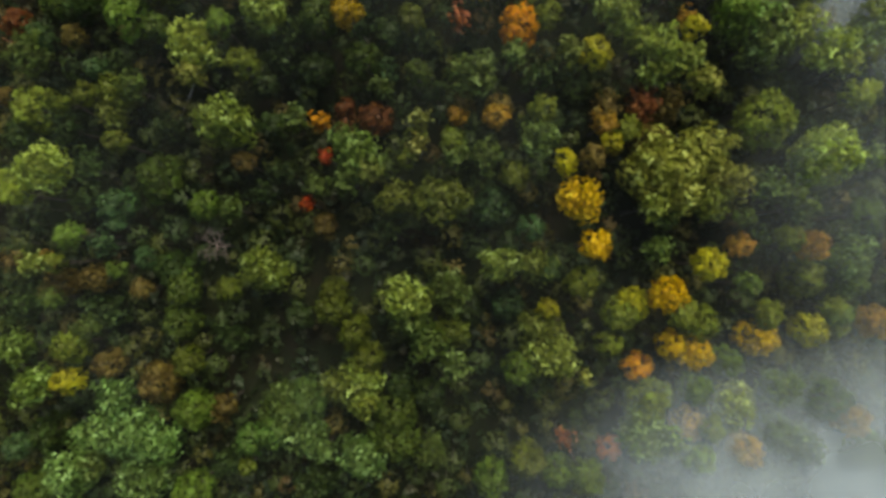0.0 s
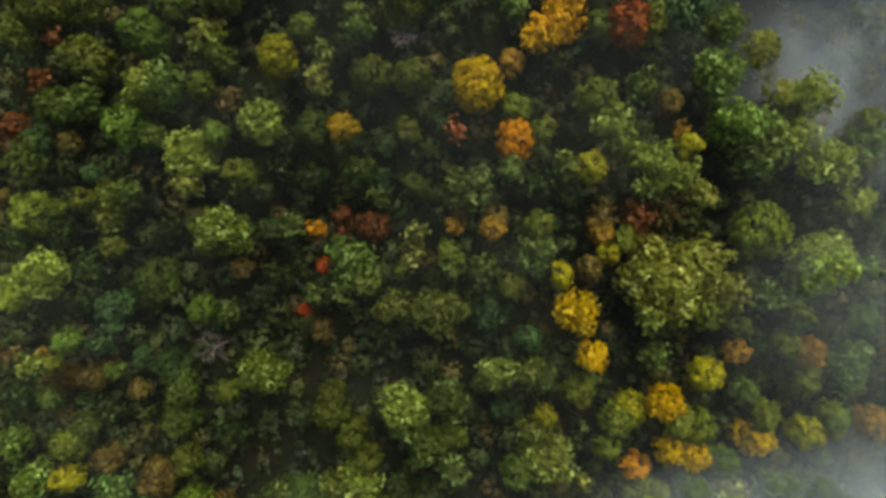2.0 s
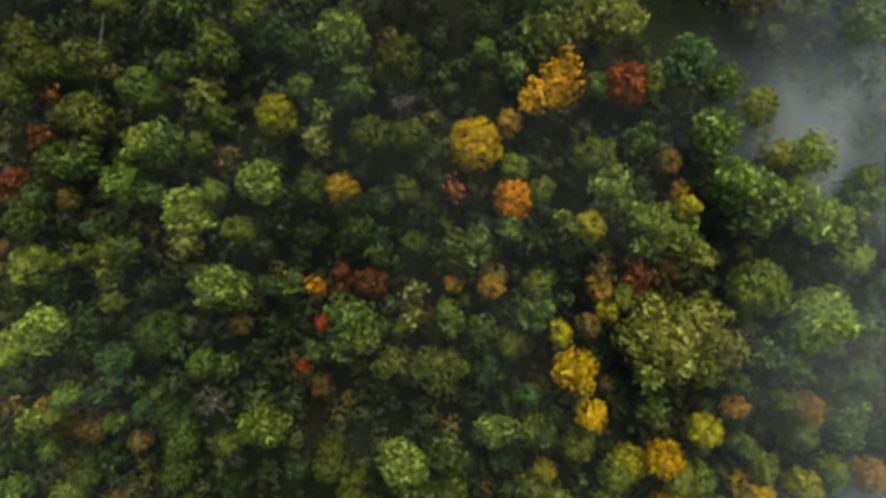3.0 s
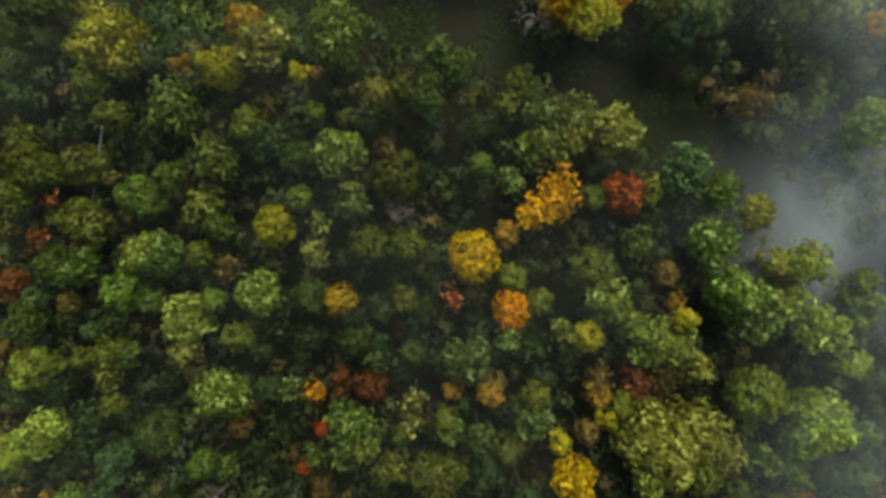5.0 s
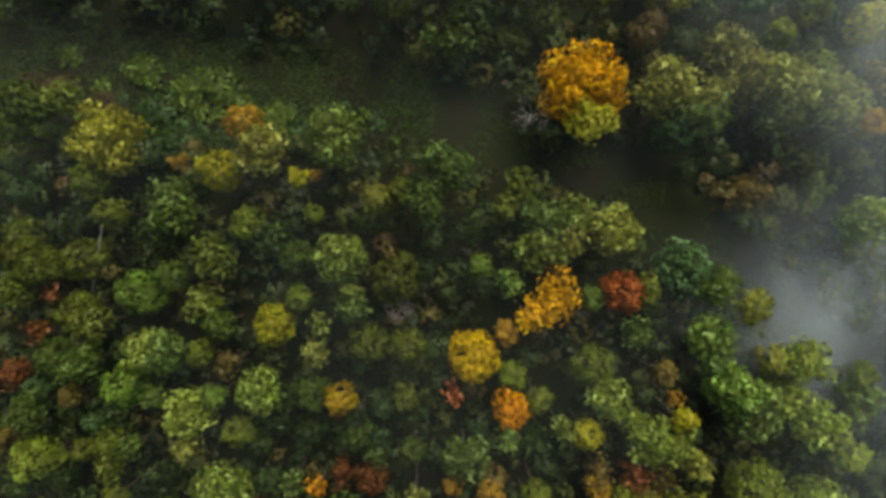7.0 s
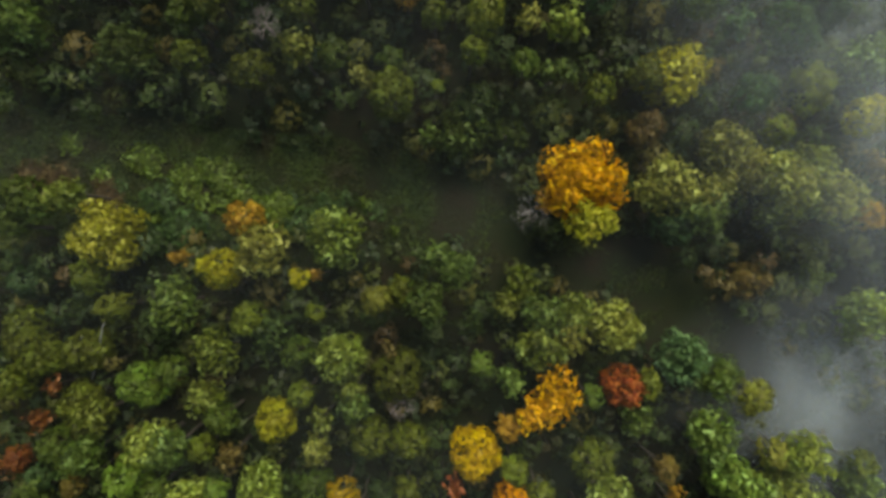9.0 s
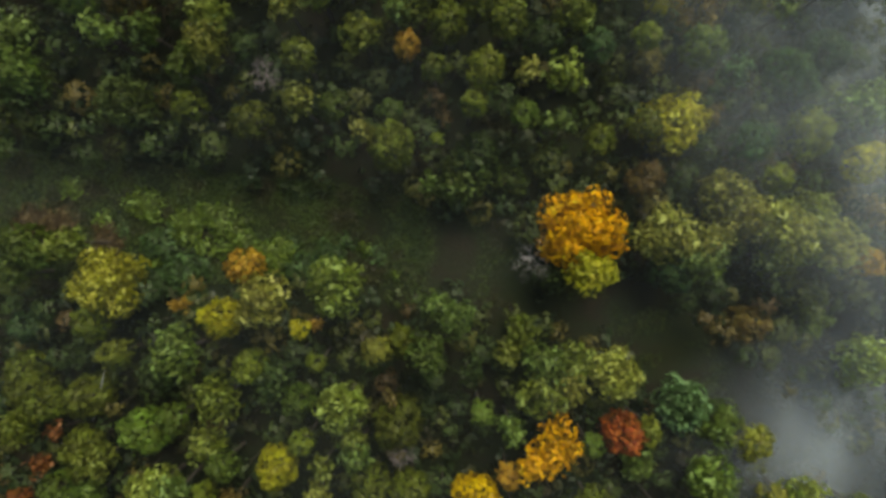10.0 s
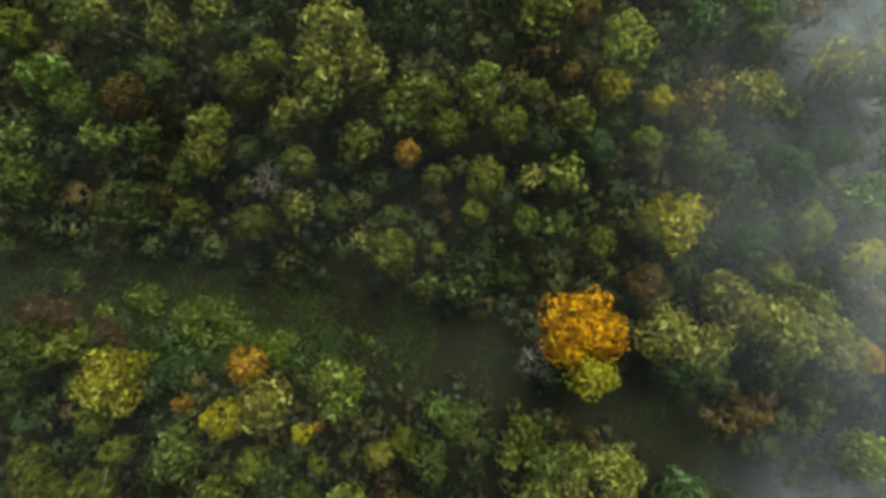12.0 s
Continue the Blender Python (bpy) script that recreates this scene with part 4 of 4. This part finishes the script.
tree(37.4, 83.1, 2.3, 10.4, TEAL, OPEN, 1.04)
tree(-27.3, 84.0, 1.9, 14.7, GREEN, DOMED, 0.67)
tree(-48.1, 84.4, 2.9, 13.7, GREEN, LOBED, 0.71)
tree(-45.9, 84.6, 2.3, 14.8, FRESH, LOBED, 0.72)
tree(-13.9, 84.9, 2.1, 14.1, OLIVE, DOMED, 0.73)
tree(32.1, 85.3, 2.8, 15.0, GREEN, DOMED, 1.17)
tree(49.2, 85.5, 3.0, 12.0, TEAL, DOMED, 0.92)
tree(-1.8, 85.5, 1.8, 14.0, TAWNY, DOMED, 0.75)
tree(-26.7, 85.6, 2.2, 13.8, GREEN, DOMED, 0.79)
tree(20.4, 86.0, 2.2, 11.5, TEAL, DOMED, 0.97)
tree(-23.6, 86.2, 2.2, 16.2, STRAW, LOBED, 0.79)
tree(25.6, 86.4, 1.7, 13.4, OLIVE, DOMED, 1.10)
tree(-20.5, 86.6, 1.9, 11.7, DEEP, DOMED, 0.77)
tree(13.8, 86.9, 2.6, 11.5, DEEP, DOMED, 0.86)
tree(-6.9, 87.0, 2.1, 14.5, OLIVE, LOBED, 0.79)
tree(2.6, 88.0, 2.5, 14.9, OLIVE, DOMED, 0.79)
tree(-36.4, 88.3, 2.0, 14.9, FRESH, LOBED, 0.93)
tree(-31.1, 88.4, 1.9, 15.0, GREEN, LOBED, 0.89)
tree(9.5, 88.4, 2.3, 14.5, OLIVE, DOMED, 0.77)
tree(-2.9, 88.6, 1.2, 15.7, GREEN, LOBED, 0.84)
tree(42.0, 89.2, 1.4, 13.9, GREEN, LOBED, 0.90)
tree(17.5, 89.2, 2.3, 12.6, OLIVE, LOBED, 0.98)
tree(-23.1, 89.4, 2.2, 16.1, LIME, LOBED, 0.86)
tree(-46.9, 89.4, 2.0, 13.0, GREEN, LOBED, 0.98)
tree(-15.1, 90.3, 2.0, 15.7, STRAW, OPEN, 0.87)
tree(6.5, 90.7, 2.5, 14.4, OLIVE, DOMED, 0.77)
tree(27.1, 90.8, 1.8, 13.1, YELLOW, DOMED, 1.23)
tree(33.5, 91.2, 3.5, 12.1, RUST, DOMED, 1.36)
tree(-1.1, 91.2, 3.1, 15.3, OLIVE, LOBED, 0.82)
tree(1.5, 91.7, 2.2, 13.6, OLIVE, DOMED, 0.80)
tree(38.5, 91.9, 3.0, 13.9, STRAW, LOBED, 1.15)
tree(11.3, 91.9, 1.9, 13.3, GREEN, LOBED, 0.83)
tree(-11.5, 91.9, 2.5, 15.7, OLIVE, LOBED, 0.89)
tree(12.8, 92.0, 1.6, 13.3, OLIVE, DOMED, 0.87)
tree(-38.5, 92.1, 2.2, 16.1, GREEN, DOMED, 1.00)
tree(48.9, 92.4, 2.2, 15.4, GREEN, LOBED, 0.77)
tree(6.5, 93.0, 2.2, 14.4, LIME, LOBED, 0.78)
tree(21.9, 93.0, 2.2, 13.6, YELLOW, DOMED, 1.15)
tree(-34.1, 93.1, 2.9, 14.1, RUST, DOMED, 0.91)
tree(54.4, 93.3, 2.7, 14.1, OLIVE, LOBED, 0.78)
tree(16.8, 94.2, 1.3, 12.5, RUST, DOMED, 1.00)
tree(-6.4, 94.3, 2.7, 16.8, STRAW, LOBED, 0.88)
tree(-19.6, 94.4, 3.4, 16.3, OLIVE, DOMED, 0.94)
tree(-11.0, 94.7, 2.8, 16.8, STRAW, LOBED, 0.96)
tree(-28.6, 94.8, 2.0, 15.3, GREEN, DOMED, 0.80)
tree(48.8, 94.8, 2.6, 15.1, YELLOW, LOBED, 0.81)
tree(-41.4, 95.1, 2.7, 16.6, FRESH, LOBED, 1.05)
tree(52.7, 95.8, 2.0, 15.9, YELLOW, DOMED, 0.83)
tree(-16.4, 96.1, 1.9, 16.6, OLIVE, DOMED, 1.08)
tree(22.5, 96.9, 2.6, 16.7, LIME, LOBED, 1.23)
tree(13.9, 97.0, 1.5, 11.3, RUST, OPEN, 0.92)
tree(40.3, 98.3, 2.6, 13.8, GREEN, DOMED, 1.16)
tree(4.3, 98.5, 2.2, 11.6, DEEP, OPEN, 0.79)
tree(-9.2, 98.5, 3.5, 17.7, STRAW, LOBED, 0.98)
tree(-18.6, 99.5, 2.5, 13.3, DEEP, OPEN, 1.05)
tree(-27.7, 99.6, 2.2, 16.0, STRAW, LOBED, 0.74)
tree(33.6, 99.6, 2.9, 12.6, TEAL, OPEN, 1.40)
tree(-2.8, 100.1, 2.6, 11.8, DEEP, OPEN, 0.81)
tree(44.8, 100.7, 2.0, 14.2, RUST, DOMED, 0.95)
tree(13.8, 100.9, 2.7, 13.5, OLIVE, LOBED, 0.92)
tree(18.8, 101.0, 1.9, 13.4, RUST, DOMED, 1.09)
tree(-45.6, 101.0, 2.5, 15.3, OLIVE, DOMED, 1.09)
tree(39.3, 101.0, 1.9, 13.8, GREEN, DOMED, 1.20)
tree(-22.5, 101.1, 2.1, 16.2, OLIVE, LOBED, 0.85)
tree(42.0, 101.5, 2.9, 13.0, TEAL, OPEN, 1.11)
tree(-37.4, 101.5, 2.0, 15.5, GREEN, LOBED, 1.02)
tree(-34.3, 101.6, 1.5, 15.2, STRAW, LOBED, 0.92)
tree(8.3, 101.9, 2.0, 10.4, DEEP, OPEN, 0.78)
bare_tree(-30.4, 0.5, 2.7, 12.0, TWIG, 4, 0.028)
bare_tree(-3.9, 38.8, 2.2, 13.4, DUSKY_TWIG)
bare_tree(12.0, 61.3, 3.2, 11.6, DRIFTWOOD, 3, 0.016)
bare_tree(-18.0, 83.2, 2.1, 12.2, DUSKY_TWIG)


snag(-48.7, 39.8, 15.2, 8.9, 9.4)
snag(-37.5, 19.0, 9.0, 5.6, 4.5)


# ---- shrubs on the ride ----
def shrub(x, y, r, h, color, label):
    thing = tagged(new("shrub"), label, "shrub", "shrubs on the ride")
    thing.location = (x, y, ground(x, y) - 0.05)
    verts, faces = [], []
    for i in range(5):
        a = i * 1.26 + x
        tube(verts, faces, [Vector((0, 0, 0)), Vector((math.cos(a) * r * 0.3, math.sin(a) * r * 0.3, h * 0.4)), Vector((math.cos(a) * r * 0.6, math.sin(a) * r * 0.6, h * 0.75))], [0.04, 0.03, 0.01], 4)
    mesh_object("stems", verts, faces, BARK, thing)
    size = min(SIZES, key=lambda s: abs(s - r))
    crown = new("foliage", crown_of(size, LOBED, pick.randrange(3)))
    k = r / size
    crown.parent, crown.location, crown.scale = thing, (0, 0, h - 0.75 * r * h / r), (k, k * pick.uniform(0.8, 1.1), 0.75 * h / r * k)
    crown.rotation_euler, crown.color = (0, 0, pick.uniform(0, 6)), (*color, 1)


MOSSY, BRACKEN, DARK_SHRUB = (0.064, 0.098, 0.009), (0.048, 0.032, 0.011), (0.028, 0.054, 0.011)
shrub(-47.5, 72.3, 1.7, 0.8, MOSSY, "low rounded mossy-green shrub on the grassy ride")
shrub(-37.2, 69.8, 2.5, 1.6, MOSSY, "low rounded mossy-green shrub on the grassy ride")
shrub(-32.0, 66.6, 2.2, 1.8, MOSSY, "low rounded mossy-green shrub on the grassy ride")
shrub(-27.8, 67.3, 2.8, 1.7, MOSSY, "low rounded mossy-green shrub on the grassy ride")
shrub(-24.6, 64.6, 2.2, 1.5, MOSSY, "low rounded mossy-green shrub on the grassy ride")
shrub(-35.3, 64.1, 2.5, 2.2, DARK_SHRUB, "low dark green shrub at the edge of the ride")
shrub(-37.1, 59.6, 3.0, 3.0, DARK_SHRUB, "low dark green shrub at the edge of the ride")
shrub(-32.2, 60.4, 3.3, 3.4, DARK_SHRUB, "low dark green shrub at the edge of the ride")
shrub(-31.1, 56.5, 2.5, 3.0, DARK_SHRUB, "low dark green shrub at the edge of the ride")
shrub(-53.6, 68.6, 2.6, 1.2, BRACKEN, "low patch of reddish-brown bracken on the ride")
shrub(-49.6, 67.4, 3.0, 1.3, BRACKEN, "low patch of reddish-brown bracken on the ride")
shrub(-43.3, 65.7, 2.6, 1.2, BRACKEN, "low patch of reddish-brown bracken on the ride")
shrub(-16.5, 60.7, 2.6, 2.6, DARK_SHRUB, "low dark green shrub at the edge of the ride")
shrub(-13.5, 62.1, 2.2, 2.2, DARK_SHRUB, "low dark green shrub at the edge of the ride")
shrub(-20.2, 63.0, 2.5, 1.8, MOSSY, "low rounded mossy-green shrub on the grassy ride")
scatter = random.Random(17)
for i in range(26):
    sx = scatter.uniform(-58, -4)
    sy = ride(sx)[0] - scatter.uniform(0.0, 0.95) * ride(sx)[1]
    shrub(sx, sy, scatter.uniform(0.7, 1.5), scatter.uniform(0.6, 1.6), MOSSY if scatter.random() < 0.7 else DARK_SHRUB, "low mossy-green bramble clump in rough grass")


# ---- undergrowth, grass and the woods beyond ----
def thicket(name, label, category, spots, mat, seed, per_area, leaf):
    """Many low crowns joined into one mesh; spots are x, y, radius, height. Each crown has a tone of its own."""
    rng = np.random.default_rng(seed)
    parts, tones, stems = [], [], []
    for x, y, r, h in spots:
        foot, head = Vector((x, y, ground(x, y) - 0.2)), Vector((x, y, ground(x, y) + max(0.2, h - 0.9 * r)))
        for i in range(3):
            a, b = [Vector((math.cos(q), math.sin(q), 0)) * (0.03 + 0.045 * r) for q in (2.094 * i, 2.094 * i + 2.094)]
            stems += [foot + a, foot + b, head + b * 0.5, head + a * 0.5]
        n = max(4, int(per_area * r * r))
        d = unit(rng.normal(size=(n, 3)) + [0, 0, 0.6])
        heads = d * r * rng.uniform(0.80, 1.0, (n, 1)) * [1, 1, 1.3] + [x, y, ground(x, y) + max(0.1, h - 1.25 * r)]
        k = 6
        e = unit(rng.normal(size=(n * k, 3)) + np.repeat(d, k, axis=0) * 0.9 + [0, 0, 0.4])
        c = np.repeat(heads, k, axis=0) + e * leaf * 2.0 * rng.uniform(0.4, 1.0, (n * k, 1)) * [1, 1, 0.6]
        parts.append(sprays(rng, c, unit(e * 0.4 + np.repeat(d, k, axis=0) + rng.normal(scale=0.3, size=e.shape) + [0, 0, 0.1]), rng.uniform(leaf * 0.6, leaf * 1.2, n * k)))
        tones.append(np.full(n * k, rng.uniform(0, 1)))
    ob = new(name, blade_mesh(name, np.concatenate(parts), mat, np.concatenate(tones), np.array(stems)))
    tagged(ob, label, category, kind="stuff")


# dark hollows where the canopy is open: x, y, radius
HOLLOWS = ((-23, -10, 5.5), (-18, -14, 5.5), (-26, -18, 4.5), (12, -11, 2.6), (22, -9, 3.0), (16, 27, 3.0), (15, 33, 3.0), (22, 34, 3.0), (26, 36, 2.6), (-19, -9, 3.0), (4, 37, 3.0), (-4, 40, 2.2), (-24, 40, 2.4), (-14, 74.5, 3.6), (-6, 73.5, 3.6), (-22, 76, 3.4), (-13, 86, 2.6), (-20, 22, 2.6), (-12, 30, 2.6))


def make_saplings():
    """The middle storey: lower crowns that close most of the gaps."""
    rnd = random.Random(21)
    spots = []
    for _ in range(9000):
        x, y, r = rnd.uniform(-74, 70), rnd.uniform(-46, 114), rnd.uniform(1.0, 2.3)
        if on_ride(x, y, r * 0.3) or any(math.hypot(x - a, y - b) < q for a, b, q in HOLLOWS):
            continue
        if any(math.hypot(x - a, y - b) < 0.80 * q + 0.42 * r for a, b, q in STANDING) or any(math.hypot(x - a, y - b) < 0.80 * (q + r) for a, b, q, _h in spots):
            continue
        spots.append((x, y, r, rnd.uniform(4.0, 9.5)))
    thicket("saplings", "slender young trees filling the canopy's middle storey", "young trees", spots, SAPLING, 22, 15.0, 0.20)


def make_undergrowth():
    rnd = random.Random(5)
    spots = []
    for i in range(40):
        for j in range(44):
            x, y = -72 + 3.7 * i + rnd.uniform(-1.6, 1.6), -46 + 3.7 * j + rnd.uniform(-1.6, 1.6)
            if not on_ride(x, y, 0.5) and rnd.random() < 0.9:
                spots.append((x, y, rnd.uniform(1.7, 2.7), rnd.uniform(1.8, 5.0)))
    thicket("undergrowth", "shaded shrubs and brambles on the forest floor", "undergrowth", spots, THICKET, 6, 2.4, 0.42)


def make_woods():
    rnd = random.Random(8)
    spots = []
    for i in range(44):
        for j in range(45):
            x, y = -118 + 5.5 * i + rnd.uniform(-2.3, 2.3), -90 + 5.5 * j + rnd.uniform(-2.3, 2.3)
            if (abs(x) > 70 or y < -44 or y > 112) and not on_ride(x, y, 2.0):
                spots.append((x, y, rnd.uniform(2.5, 4.0), rnd.uniform(11, 16)))
    thicket("surrounding_woods", "mixed green autumn woodland round the flown stretch", "woods", spots, SAPLING, 9, 2.2, 0.55)


def make_grass():
    rng = np.random.default_rng(4)
    n = 130000
    x, s = rng.uniform(-78, 66, n), rng.uniform(-1.15, 1.15, n)
    mid = np.array([ride(v) for v in x])
    y = mid[:, 0] + s * mid[:, 1]
    keep = np.array([noise.noise((a * 0.2, b * 0.2, 5.0)) for a, b in zip(x, y)]) > rng.uniform(-0.7, 0.3, n) + np.clip((x + 15) / 30, 0, 0.75)
    x, y = x[keep], y[keep]
    z = np.array([ground(a, b) for a, b in zip(x, y)])
    c = np.stack([x, y, z + rng.uniform(0.05, 0.5, len(x))], axis=1)
    normal = unit(rng.normal(scale=0.6, size=(len(x), 3)) + [0, 0, 0.8])
    ob = new("grass", blade_mesh("grass", sprays(rng, c, normal, rng.uniform(0.07, 0.17, len(x))), GRASS))
    tagged(ob, "rough dark grass and bracken along the forest ride", "grass", kind="stuff")


make_saplings()
make_undergrowth()
make_woods()
make_grass()


# ---- mist ----
def mist_bank(x, y, rx, ry, low, high, layers, density, seed):
    """A bank of drifting mist: a few ragged veils between two heights over the ground."""
    rnd = random.Random(seed)
    mat = make_mist(density)
    bank = tagged(new("mist"), "thin pale mist drifting over the tree tops", "mist", kind="stuff")
    bank.location = (x, y, canopy(x, y) - 14.5)
    for i in range(layers):
        h = low + (high - low) * i / max(1, layers - 1)
        verts, faces, rings, sides = [(0, 0, h)], [], 10, 40
        for k in range(1, rings + 1):
            for s in range(sides):
                a, q = 2 * math.pi * s / sides, k / rings
                px, py = q * math.cos(a), q * math.sin(a)
                z = canopy(x + px * rx, y + py * ry) - canopy(x, y) + h + 1.6 * noise.noise((px * 2 + seed, py * 2, i * 3.1))
                verts.append((px, py, z))
        faces += [(0, 1 + s, 1 + (s + 1) % sides) for s in range(sides)]
        for k in range(rings - 1):
            for s in range(sides):
                u, v = 1 + k * sides + s, 1 + k * sides + (s + 1) % sides
                faces.append((u, u + sides, v + sides, v))
        veil = mesh_object("veil", verts, faces, mat, bank)
        veil.scale = (rx, ry, 1)
        for p in veil.data.polygons:
            p.use_smooth = True


mist_bank(54, -42, 56, 37, 10, 16, 2, 0.50, 1)
mist_bank(78, 38, 56, 22, 4, 9, 2, 0.40, 2)
mist_bank(82, 90, 58, 46, 5, 5, 1, 0.42, 3)
mist_bank(89, 90, 74, 76, 17, 17, 1, 0.32, 5)
mist_bank(-54, 74, 24, 10, 2, 2, 1, 0.02, 7)
mist_bank(98, 8, 72, 70, 17, 17, 1, 0.22, 6)
# faint haze veil over everything, added to lift the darks
mist_bank(-10, 30, 230, 230, 21, 21, 1, 0.015, 4)
